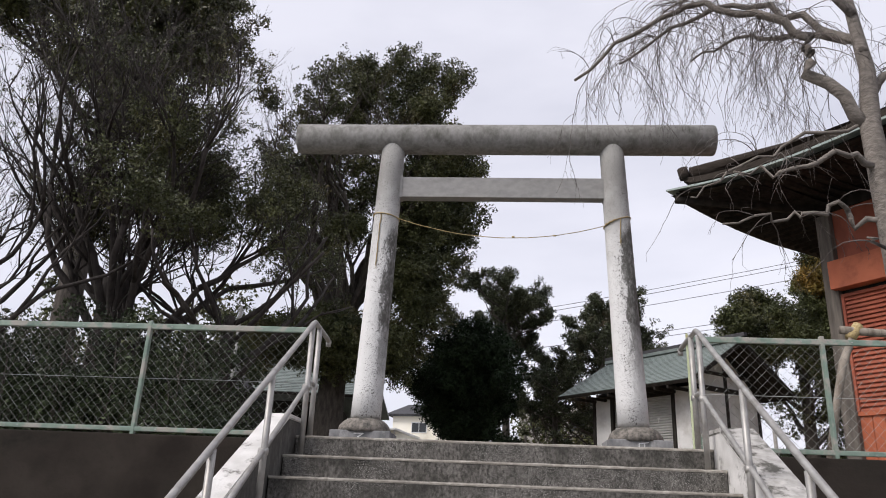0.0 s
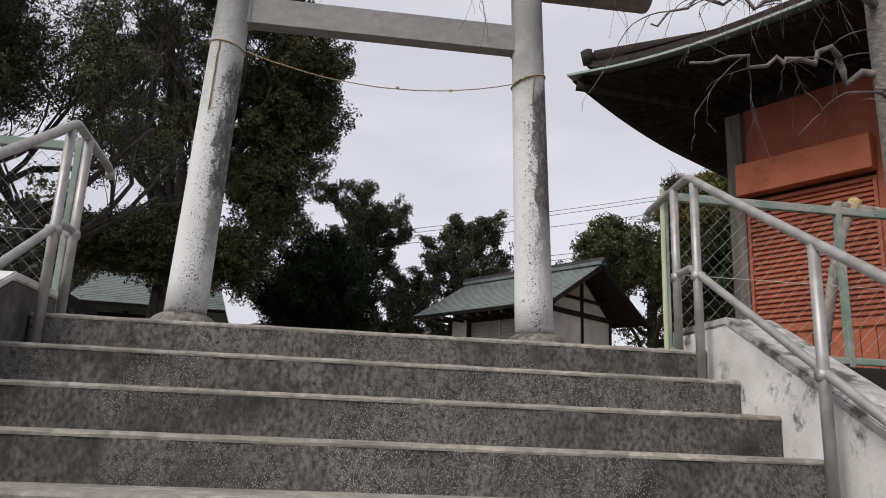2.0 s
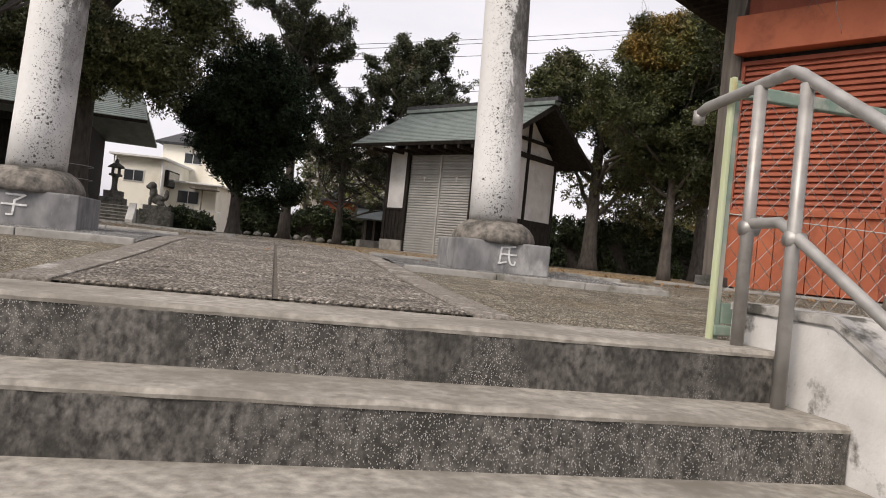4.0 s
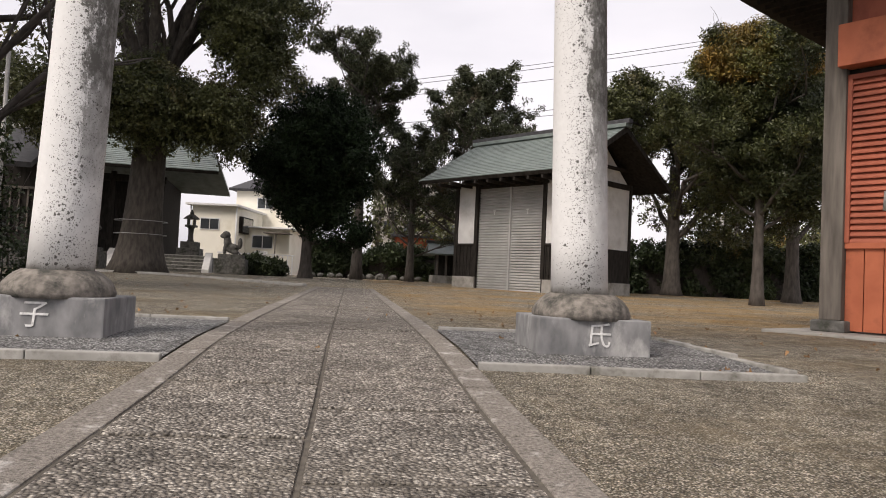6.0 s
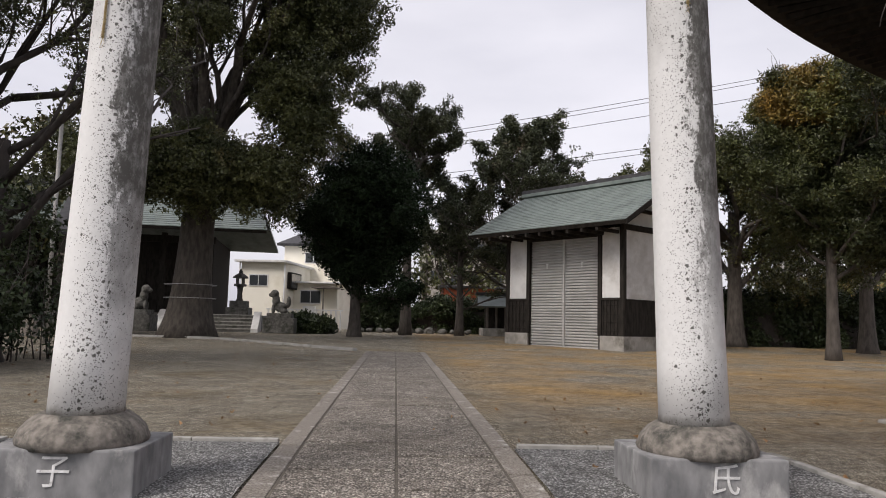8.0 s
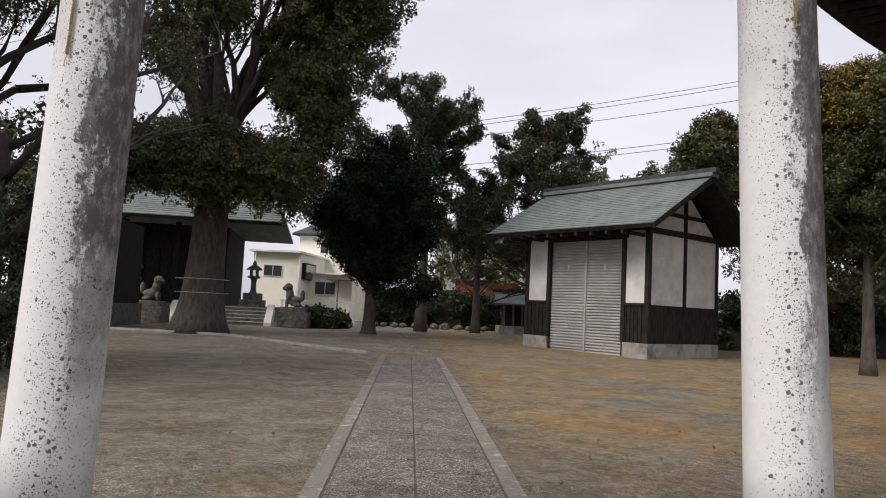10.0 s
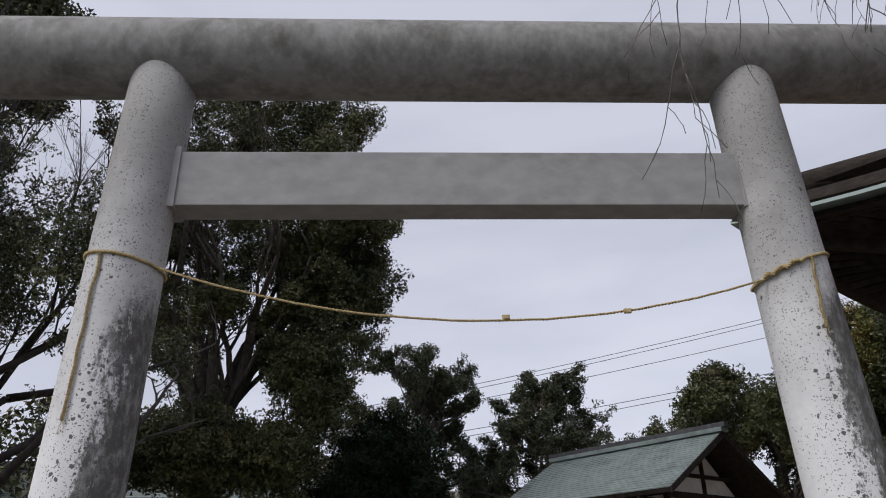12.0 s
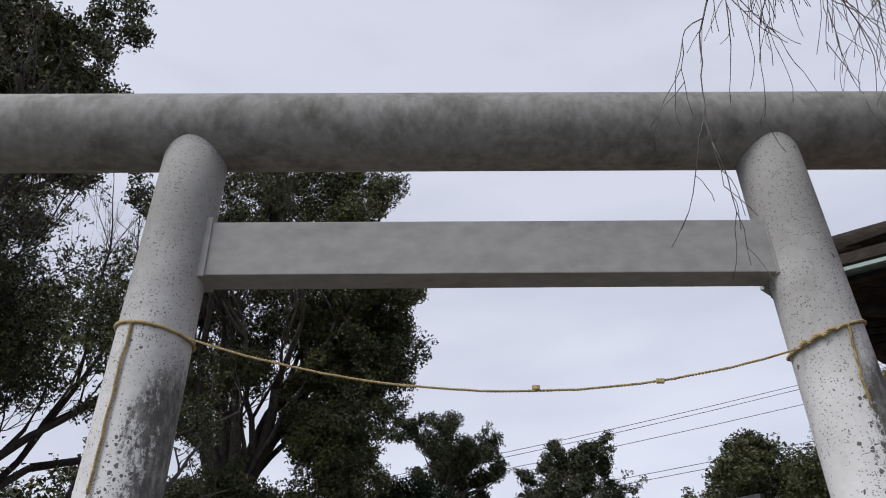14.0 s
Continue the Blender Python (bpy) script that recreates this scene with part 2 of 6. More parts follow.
def column_material():
    """Whitewashed concrete: clean white low down, black lichen spots in a band on one side, grey weathered top."""
    m = bpy.data.materials.new("lichened_whitewash")
    m.use_nodes = True
    nt = m.node_tree
    N, L = nt.nodes.new, nt.links.new
    b = nt.nodes["Principled BSDF"]
    b.inputs["Roughness"].default_value, b.inputs["Specular IOR Level"].default_value = 0.85, 0.2
    ge = N("ShaderNodeNewGeometry")
    sx = N("ShaderNodeSeparateXYZ")
    L(ge.outputs["Position"], sx.inputs[0])
    sn = N("ShaderNodeSeparateXYZ")
    L(ge.outputs["Normal"], sn.inputs[0])

    def ramp(sock, a, z, lo=0.0, hi=1.0):
        r = N("ShaderNodeMapRange")
        for k, v in (("From Min", a), ("From Max", z), ("To Min", lo), ("To Max", hi)):
            r.inputs[k].default_value = v
        L(sock, r.inputs["Value"])
        return r.outputs[0]

    def op(kind, a, c):
        q = N("ShaderNodeMath")
        q.operation = kind
        for i, v in enumerate((a, c)):
            if isinstance(v, float):
                q.inputs[i].default_value = v
            else:
                L(v, q.inputs[i])
        return q.outputs[0]

    def blend(f, a, c):
        q = N("ShaderNodeMix")
        q.data_type = "RGBA"
        L(f, q.inputs["Factor"])
        for k, v in (("A", a), ("B", c)):
            if isinstance(v, tuple):
                q.inputs[k].default_value = (*v, 1)
            else:
                L(v, q.inputs[k])
        return q.outputs["Result"]

    def noise_at(scale, detail, stretch=(1, 1, 1), rough=0.6):
        mp = N("ShaderNodeMapping")
        mp.inputs["Scale"].default_value = stretch
        L(ge.outputs["Position"], mp.inputs[0])
        q = N("ShaderNodeTexNoise")
        q.inputs["Scale"].default_value, q.inputs["Detail"].default_value, q.inputs["Roughness"].default_value = scale, detail, rough
        L(mp.outputs[0], q.inputs["Vector"])
        return q.outputs["Fac"]

    fine = noise_at(30.0, 6)
    white = blend(fine, (0.60, 0.60, 0.59), (0.74, 0.74, 0.73))
    grey = blend(fine, (0.25, 0.246, 0.234), (0.35, 0.345, 0.33))
    up = ramp(op("ADD", sx.outputs[2], op("MULTIPLY", noise_at(2.0, 5), 1.6)), 3.5, 4.6)
    base = blend(up, white, grey)
    # long dark weather streak on the flank that stays damp, breaking up into lichen lower down
    side = op("ADD", op("SUBTRACT", sn.outputs[0], op("MULTIPLY", sn.outputs[1], 0.15)), ramp(sx.outputs[0], -1.0, 1.0, 0.0, 0.45))
    rag = op("ADD", op("MULTIPLY", op("SUBTRACT", noise_at(7.0, 10, (1, 1, 0.4), 0.8), 0.5), 2.6), op("MULTIPLY", op("SUBTRACT", noise_at(45.0, 6), 0.5), 0.5))
    damp = op("ADD", op("SUBTRACT", sn.outputs[0], op("MULTIPLY", sn.outputs[1], 0.15)), ramp(sx.outputs[0], -1.0, 1.0, -0.35, 0.06))
    flank = op("ADD", damp, rag)
    height = op("MULTIPLY", ramp(op("ADD", sx.outputs[2], op("MULTIPLY", noise_at(4.0, 6), 1.4)), 1.35, 2.55), ramp(op("ADD", sx.outputs[2], op("ADD", op("MULTIPLY", side, -0.2), op("MULTIPLY", rag, 0.25))), 3.08, 2.92))
    streak = op("MULTIPLY", op("MULTIPLY", ramp(flank, 0.14, 0.32), height), ramp(noise_at(22.0, 8, (1, 1, 0.5), 0.75), 0.30, 0.55, 0.62, 1.0))
    base = blend(op("MULTIPLY", streak, 0.95), base, (0.075, 0.072, 0.064))

    def spots(scale, lo, hi, band, strength, base):
        vo = N("ShaderNodeTexVoronoi")
        vo.inputs["Scale"].default_value = scale
        wob = N("ShaderNodeMix")
        wob.data_type = "VECTOR"
        wob.inputs["Factor"].default_value = 0.02
        L(ge.outputs["Position"], wob.inputs["A"])
        nz = N("ShaderNodeTexNoise")
        nz.inputs["Scale"].default_value = 60
        L(ge.outputs["Position"], nz.inputs["Vector"])
        L(nz.outputs["Color"], wob.inputs["B"])
        L(wob.outputs["Result"], vo.inputs["Vector"])
        sc = N("ShaderNodeSeparateColor")
        L(vo.outputs["Color"], sc.inputs[0])
        dens = ramp(op("ADD", band, op("MULTIPLY", op("SUBTRACT", noise_at(3.5, 7), 0.5), 1.6)), lo, hi)
        keep = op("LESS_THAN", sc.outputs[1], dens)
        spot = op("LESS_THAN", vo.outputs["Distance"], op("ADD", op("MULTIPLY", sc.outputs[0], 0.32), 0.12))
        return blend(op("MULTIPLY", op("MULTIPLY", keep, spot), strength), base, (0.10, 0.098, 0.09))

    below = ramp(sx.outputs[2], 3.2, 2.9)
    mid = op("SUBTRACT", 0.45, op("ABSOLUTE", op("SUBTRACT", side, 0.42), 0.0))
    base = spots(40.0, 0.0, 0.95, op("MULTIPLY", op("ADD", op("MULTIPLY", mid, 1.0), 0.16), below), 0.95, base)
    base = spots(105.0, -0.35, 0.30, op("MULTIPLY", mid, ramp(sx.outputs[2], 3.0, 2.2)), 0.85, base)
    # grime at the foot
    base = blend(ramp(op("ADD", sx.outputs[2], op("MULTIPLY", noise_at(14.0, 6), 0.10)), 0.64, 0.58), base, (0.20, 0.19, 0.17))
    L(base, b.inputs["Base Color"])
    bp = N("ShaderNodeBump")
    bp.inputs["Strength"].default_value, bp.inputs["Distance"].default_value = 0.35, 0.006
    L(fine, bp.inputs["Height"])
    L(bp.outputs[0], b.inputs["Normal"])
    return m


M_column = column_material()
M_beam = material("weathered_concrete_beam", (0.215, 0.21, 0.197), (0.30, 0.295, 0.28), 26.0, 10, 0.85, bump=0.35, bump_scale=80, bump_dist=0.004, stain=(0.11, 0.107, 0.092), stain_scale=7.0, stain_edge=(0.46, 0.72), stretch=(0.8, 1, 0.5))
M_tie = material("smooth_grey_concrete_tie", (0.255, 0.253, 0.245), (0.325, 0.32, 0.31), 14.0, 10, 0.85, bump=0.25, bump_scale=90, bump_dist=0.003, stain=(0.12, 0.116, 0.105), stain_scale=1.5, stain_edge=(0.52, 0.74), stretch=(0.7, 1, 1))
M_ped = material("weathered_concrete_pedestal", (0.14, 0.142, 0.145), (0.29, 0.29, 0.29), 9, 11, 0.9, bump=0.45, bump_scale=70, bump_dist=0.005, stain=(0.46, 0.455, 0.44), stain_scale=3.2, stain_edge=(0.56, 0.70), stretch=(1, 1, 0.5))
M_drum = material("rough_lichened_concrete", (0.11, 0.10, 0.088), (0.25, 0.228, 0.20), 22, 11, 0.95, bump=0.6, bump_scale=60, bump_dist=0.008, stain=(0.055, 0.055, 0.048), stain_scale=7, stain_edge=(0.48, 0.64))
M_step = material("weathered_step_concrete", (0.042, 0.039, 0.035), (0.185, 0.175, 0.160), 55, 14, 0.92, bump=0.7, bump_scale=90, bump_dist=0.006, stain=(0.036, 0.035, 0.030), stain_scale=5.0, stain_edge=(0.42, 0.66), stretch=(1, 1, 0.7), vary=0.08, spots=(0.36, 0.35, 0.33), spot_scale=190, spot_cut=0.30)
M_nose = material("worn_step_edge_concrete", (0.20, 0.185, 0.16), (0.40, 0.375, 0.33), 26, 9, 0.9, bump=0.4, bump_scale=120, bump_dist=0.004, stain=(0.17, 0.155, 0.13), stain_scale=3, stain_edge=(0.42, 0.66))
M_parapet = material("flaking_white_parapet", (0.50, 0.49, 0.47), (0.68, 0.67, 0.65), 5, 10, 0.9, bump=0.5, bump_scale=60, bump_dist=0.006, stain=(0.13, 0.125, 0.11), stain_scale=5.5, stain_edge=(0.56, 0.66))
M_coping = material("mottled_pale_coping", (0.30, 0.29, 0.27), (0.50, 0.485, 0.46), 16, 10, 0.9, bump=0.5, bump_scale=90, bump_dist=0.004, stain=(0.10, 0.097, 0.085), stain_scale=7, stain_edge=(0.52, 0.62))
# mould stains, plus the shade of the inner face put into the grey
M_grey = material("shaded_mouldy_grey_parapet", (0.060, 0.057, 0.052), (0.13, 0.124, 0.115), 30, 9, 0.92, bump=0.4, bump_scale=90, bump_dist=0.004, stain=(0.055, 0.052, 0.047), stain_scale=3, stain_edge=(0.46, 0.66), stretch=(1, 1, 0.5))
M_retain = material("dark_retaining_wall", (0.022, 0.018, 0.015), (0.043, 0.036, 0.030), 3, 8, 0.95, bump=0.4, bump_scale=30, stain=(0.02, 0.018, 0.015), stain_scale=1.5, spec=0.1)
M_slab = pebble_material("exposed_aggregate_slab", [(0.25, 0.225, 0.195), (0.33, 0.30, 0.262), (0.15, 0.135, 0.115), (0.50, 0.465, 0.41), (0.22, 0.20, 0.175), (0.38, 0.345, 0.30)], 66, (0.17, 0.15, 0.12), (0.5, 0.85))
M_kerb = material("worn_path_kerb", (0.10, 0.09, 0.078), (0.30, 0.272, 0.238), 75, 8, 0.9, bump=0.8, bump_scale=120, bump_dist=0.01, stain=(0.46, 0.44, 0.41), stain_scale=6.5, stain_edge=(0.56, 0.68), vary=0.08)
M_joint = material("dark_joint_earth", (0.07, 0.062, 0.052), (0.13, 0.115, 0.095), 20, 8, 0.95, bump=0.4, bump_scale=90, bump_dist=0.004, stain=(0.14, 0.125, 0.10), stain_scale=2.5, stain_edge=(0.52, 0.66))
M_edging = material("pale_concrete_edging", (0.27, 0.265, 0.245), (0.42, 0.41, 0.385), 8, 8, 0.9, bump=0.4, bump_scale=80, bump_dist=0.004, stain=(0.15, 0.145, 0.125), stain_scale=4)
M_ground = pebble_material("trodden_gravel_ground", [(0.275, 0.245, 0.188), (0.51, 0.455, 0.365), (0.115, 0.10, 0.07), (0.76, 0.70, 0.59), (0.345, 0.30, 0.215)], 125, (0.215, 0.172, 0.108), (0.50, 0.70), tint=(0.41, 0.26, 0.10), tint_x=((0.5, 1.6), (11.0, 15.0)))
M_bed = pebble_material("grey_crushed_stone", [(0.22, 0.22, 0.215), (0.34, 0.34, 0.33), (0.11, 0.11, 0.105), (0.50, 0.50, 0.49)], 78, (0.15, 0.14, 0.11), (0.6, 0.8))
M_street = material("street_asphalt", (0.045, 0.045, 0.045), (0.075, 0.073, 0.07), 20, 6, 0.9, bump=0.4, bump_scale=150)
M_steel = material("galvanised_steel_pipe", (0.30, 0.29, 0.275), (0.42, 0.41, 0.39), 12, 6, 0.5, metal=0.5, bump=0.08, bump_scale=120, bump_dist=0.002, stain=(0.22, 0.20, 0.175), stain_scale=4, stain_edge=(0.55, 0.75), spec=0.5)
M_green = material("faded_green_paint", (0.15, 0.215, 0.175), (0.25, 0.32, 0.265), 9, 7, 0.6, bump=0.15, bump_scale=90, bump_dist=0.002, stain=(0.33, 0.32, 0.28), stain_scale=6, stain_edge=(0.48, 0.58))
M_postyel = material("peeling_green_yellow_paint", (0.42, 0.46, 0.26), (0.52, 0.58, 0.40), 8, 7, 0.6, bump=0.2, bump_scale=80, bump_dist=0.002, stain=(0.40, 0.24, 0.07), stain_scale=3.5, stain_edge=(0.56, 0.64), stretch=(1, 1, 0.35))
M_wire = material("dull_chain_link_wire", (0.30, 0.31, 0.30), (0.42, 0.43, 0.41), 20, 4, 0.5, metal=0.5, bump=0)
M_rope = material("straw_rope", (0.30, 0.22, 0.10), (0.50, 0.40, 0.21), 60, 4, 0.9, bump=0.8, bump_scale=160, bump_dist=0.004)
M_letter = material("worn_white_letter_paint", (0.55, 0.55, 0.54), (0.78, 0.78, 0.77), 30, 6, 0.8, bump=0.2, stain=(0.36, 0.36, 0.355), stain_scale=26, stain_edge=(0.60, 0.72))
M_red = material("red_brown_siding_paint", (0.29, 0.080, 0.046), (0.37, 0.112, 0.065), 3, 6, 0.7, bump=0.12, bump_scale=60, bump_dist=0.003, stain=(0.23, 0.065, 0.04), stain_scale=1.2, stretch=(1, 1, 0.5), vary=0.06)
M_redboard = material("vermilion_board_paint", (0.37, 0.105, 0.052), (0.46, 0.14, 0.07), 4, 6, 0.65, bump=0.15, bump_scale=50, bump_dist=0.003, stain=(0.29, 0.085, 0.045), stain_scale=2, vary=0.05)
M_wood = material("grey_weathered_timber", (0.085, 0.075, 0.065), (0.17, 0.15, 0.13), 14, 8, 0.9, bump=0.5, bump_scale=40, bump_dist=0.006, stretch=(1, 1, 0.12))
M_paletimber = material("pale_weathered_timber", (0.20, 0.175, 0.145), (0.34, 0.30, 0.25), 14, 8, 0.9, bump=0.6, bump_scale=40, bump_dist=0.006, stain=(0.12, 0.10, 0.08), stain_scale=6, stretch=(1, 1, 0.2))
# dark timber; its near-black also stands in for shade in the worship hall
M_dark = material("dark_timber_and_shade", (0.018, 0.016, 0.014), (0.038, 0.034, 0.03), 9, 6, 0.9, bump=0.3, bump_scale=30, stretch=(1, 1, 0.3), spec=0.1)
M_copper = material("green_copper_roofing", (0.125, 0.155, 0.145), (0.185, 0.22, 0.205), 2.5, 7, 0.5, bump=0.1, bump_scale=20, stain=(0.10, 0.12, 0.112), stain_scale=1.2, spec=0.4, vary=0.05)
M_rooftile = material("dark_roof_covering", (0.035, 0.035, 0.038), (0.07, 0.07, 0.075), 5, 6, 0.7, bump=0.25, bump_scale=18)
M_hallroof = material("dark_brown_shingle_roof", (0.028, 0.023, 0.019), (0.055, 0.046, 0.039), 7, 8, 0.95, bump=0.4, bump_scale=30, stretch=(1, 1, 3), spec=0.08)
M_edge = material("verdigris_eave_edge", (0.27, 0.33, 0.31), (0.36, 0.42, 0.40), 6, 5, 0.6, bump=0.1)
M_plaster = material("white_plaster_wall", (0.56, 0.56, 0.55), (0.68, 0.68, 0.67), 2.0, 7, 0.9, bump=0.15, bump_scale=40, bump_dist=0.003, stain=(0.46, 0.45, 0.43), stain_scale=0.8)
M_shutter = material("grey_steel_shutter", (0.42, 0.42, 0.405), (0.50, 0.50, 0.485), 1.5, 6, 0.5, metal=0.2, bump=0.08, stain=(0.36, 0.355, 0.34), stain_scale=0.6, stain_edge=(0.48, 0.70), spec=0.4)
M_plinth = material("shed_concrete_plinth", (0.25, 0.24, 0.22), (0.37, 0.355, 0.325), 3, 8, 0.9, bump=0.3, stain=(0.15, 0.14, 0.12), stain_scale=1.6)
M_stone = material("grey_carved_stone", (0.075, 0.074, 0.068), (0.165, 0.16, 0.15), 9, 9, 0.92, bump=0.7, bump_scale=30, stain=(0.045, 0.048, 0.038), stain_scale=4)
M_cream = material("cream_house_render", (0.80, 0.77, 0.67), (0.86, 0.83, 0.73), 0.8, 6, 0.9, bump=0.1, stain=(0.70, 0.66, 0.55), stain_scale=0.4)
M_glass = material("dark_window_glass", (0.03, 0.035, 0.04), (0.06, 0.065, 0.07), 0.6, 2, 0.08, bump=0, spec=0.6)
M_white = material("white_metal_trim", (0.62, 0.62, 0.61), (0.72, 0.72, 0.71), 4, 4, 0.5, bump=0)
M_bark = material("grey_tree_bark", (0.036, 0.031, 0.026), (0.088, 0.077, 0.065), 9, 9, 0.95, bump=0.8, bump_scale=22, bump_dist=0.03, stretch=(1, 1, 0.3))
M_barkdark = material("dark_tree_bark", (0.045, 0.039, 0.034), (0.10, 0.088, 0.077), 9, 8, 0.95, bump=0.7, bump_scale=20, bump_dist=0.03, stretch=(1, 1, 0.3))
M_cherry = material("cherry_bark", (0.13, 0.115, 0.10), (0.23, 0.205, 0.18), 12, 9, 0.9, bump=0.9, bump_scale=24, bump_dist=0.02, stretch=(1, 1, 1.6))
M_limb = material("dark_wet_limbs", (0.028, 0.024, 0.022), (0.062, 0.053, 0.048), 10, 6, 0.9, bump=0.3, bump_scale=25, stretch=(1, 1, 0.4))
M_chtwig = material("grey_cherry_twigs", (0.09, 0.078, 0.072), (0.17, 0.15, 0.138), 10, 4, 0.9, bump=0)
M_twig = material("grey_brown_twigs", (0.055, 0.046, 0.041), (0.115, 0.098, 0.088), 10, 4, 0.9, bump=0)
M_leafcam = leaf_material("camphor_leaves", (0.031, 0.038, 0.015), (0.078, 0.084, 0.030), warm=(0.11, 0.08, 0.034), warm_at=(0.54, 0.74))
M_leafdark = leaf_material("dark_yew_leaves", (0.009, 0.016, 0.008), (0.022, 0.035, 0.016), shine=0.08)
M_leafced = leaf_material("cedar_foliage", (0.028, 0.036, 0.019), (0.060, 0.066, 0.034), warm=(0.080, 0.054, 0.036), warm_at=(0.58, 0.72), shine=0.2)
M_leafgold = leaf_material("golden_green_foliage", (0.05, 0.062, 0.018), (0.10, 0.105, 0.03), warm=(0.22, 0.135, 0.03), warm_at=(0.44, 0.6))
M_leafskirt = leaf_material("conifer_skirt_foliage", (0.022, 0.030, 0.012), (0.052, 0.060, 0.020), warm=(0.13, 0.105, 0.030), warm_at=(0.54, 0.74))
M_leafhedge = leaf_material("hedge_leaves", (0.016, 0.026, 0.012), (0.04, 0.055, 0.022))
M_litter = leaf_material("fallen_leaves", (0.16, 0.085, 0.04), (0.27, 0.16, 0.07))
M_cable = material("black_cable", (0.03, 0.03, 0.03), (0.05, 0.05, 0.05), 5, 2, 0.6, bump=0)
M_brick = material("red_brick_wall", (0.26, 0.075, 0.045), (0.36, 0.11, 0.06), 2, 6, 0.9, bump=0.2)
M_straw = material("dry_bamboo_yellow", (0.42, 0.30, 0.12), (0.55, 0.40, 0.18), 8, 5, 0.7, bump=0.1)


# ---- mesh helpers ----
def mesh_of(name, bm, mat):
    me = bpy.data.meshes.new(name)
    bm.normal_update()
    bm.to_mesh(me)
    bm.free()
    me.materials.append(mat)
    return me


def part(name, bm, mat, parent=None, label=""):
    ob = new(name, mesh_of(name, bm, mat))
    if parent:
        ob.parent = parent
    if label:
        tagged(ob, label)
    return ob


def thing(name, label, category, at=(0, 0, 0), turn=0.0, group="", kind=""):
    ob = new(name)
    ob.location, ob.rotation_euler = at, (0, 0, turn)
    return tagged(ob, label, category, group, kind)


def box(bm, x0, x1, y0, y1, z0, z1, bevel=0.0):
    """A box from corner to corner, with softened edges."""
    r = bmesh.ops.create_cube(bm, size=1.0)
    vs = r["verts"]
    for v in vs:
        v.co = Vector(((x0 + x1) / 2 + v.co.x * (x1 - x0), (y0 + y1) / 2 + v.co.y * (y1 - y0), (z0 + z1) / 2 + v.co.z * (z1 - z0)))
    if bevel:
        es = list({e for v in vs for e in v.link_edges})
        bmesh.ops.bevel(bm, geom=es, offset=bevel, segments=2, affect="EDGES", profile=0.6)
    return bm


def boxed(*a, **k):
    return box(bmesh.new(), *a, **k)


def prism(bm, profile, axis_from, axis_to, axis="x"):
    """Extrude a closed profile of 2D points along an axis."""
    def put(p, a):
        return {"x": (a, p[0], p[1]), "y": (p[0], a, p[1]), "z": (p[0], p[1], a)}[axis]
    a = [bm.verts.new(put(p, axis_from)) for p in profile]
    b = [bm.verts.new(put(p, axis_to)) for p in profile]
    n = len(profile)
    for i in range(n):
        bm.faces.new((a[i], a[(i + 1) % n], b[(i + 1) % n], b[i]))
    bm.faces.new(a[::-1])
    bm.faces.new(b)
    bmesh.ops.recalc_face_normals(bm, faces=bm.faces[:])
    return bm


def lathe(bm, rings, centre=(0, 0), n=40, cap=True):
    """Rings of (radius, z) turned about an upright axis."""
    loops = []
    for r, z in rings:
        loops.append([bm.verts.new((centre[0] + r * math.cos(2 * math.pi * i / n), centre[1] + r * math.sin(2 * math.pi * i / n), z)) for i in range(n)])
    for a, b in zip(loops, loops[1:]):
        for i in range(n):
            f = bm.faces.new((a[i], a[(i + 1) % n], b[(i + 1) % n], b[i]))
            f.smooth = True
    if cap:
        bm.faces.new(loops[0][::-1])
        bm.faces.new(loops[-1])
    return bm


def tubes(paths):
    """Vertex and face arrays of many tubes: (points, radii, sides) each."""
    V, F = [], []
    for pts, rad, n in paths:
        pts = [Vector(p) for p in pts]
        start = len(V)
        up = Vector((0.13, 0.27, 0.95))
        for i, p in enumerate(pts):
            d = (pts[min(i + 1, len(pts) - 1)] - pts[max(i - 1, 0)])
            d = d.normalized() if d.length > 1e-9 else Vector((0, 0, 1))
            u = d.cross(up)
            if u.length < 0.05:
                u = d.cross(Vector((1, 0, 0)))
            u.normalize()
            w = d.cross(u)
            for k in range(n):
                a = 2 * math.pi * k / n
                V.append(p + (u * math.cos(a) + w * math.sin(a)) * rad[i])
        for i in range(len(pts) - 1):
            for k in range(n):
                a, b = start + i * n + k, start + i * n + (k + 1) % n
                F.append((a, b, b + n, a + n))
        F.append(tuple(start + k for k in range(n))[::-1])
        F.append(tuple(start + (len(pts) - 1) * n + k for k in range(n)))
    return V, F


def tube_part(name, paths, mat, parent=None, label="", smooth=True):
    V, F = tubes(paths)
    me = bpy.data.meshes.new(name)
    me.from_pydata([tuple(v) for v in V], [], F)
    me.materials.append(mat)
    if smooth:
        me.polygons.foreach_set("use_smooth", [True] * len(me.polygons))
    ob = new(name, me)
    if parent:
        ob.parent = parent
    if label:
        tagged(ob, label)
    return ob


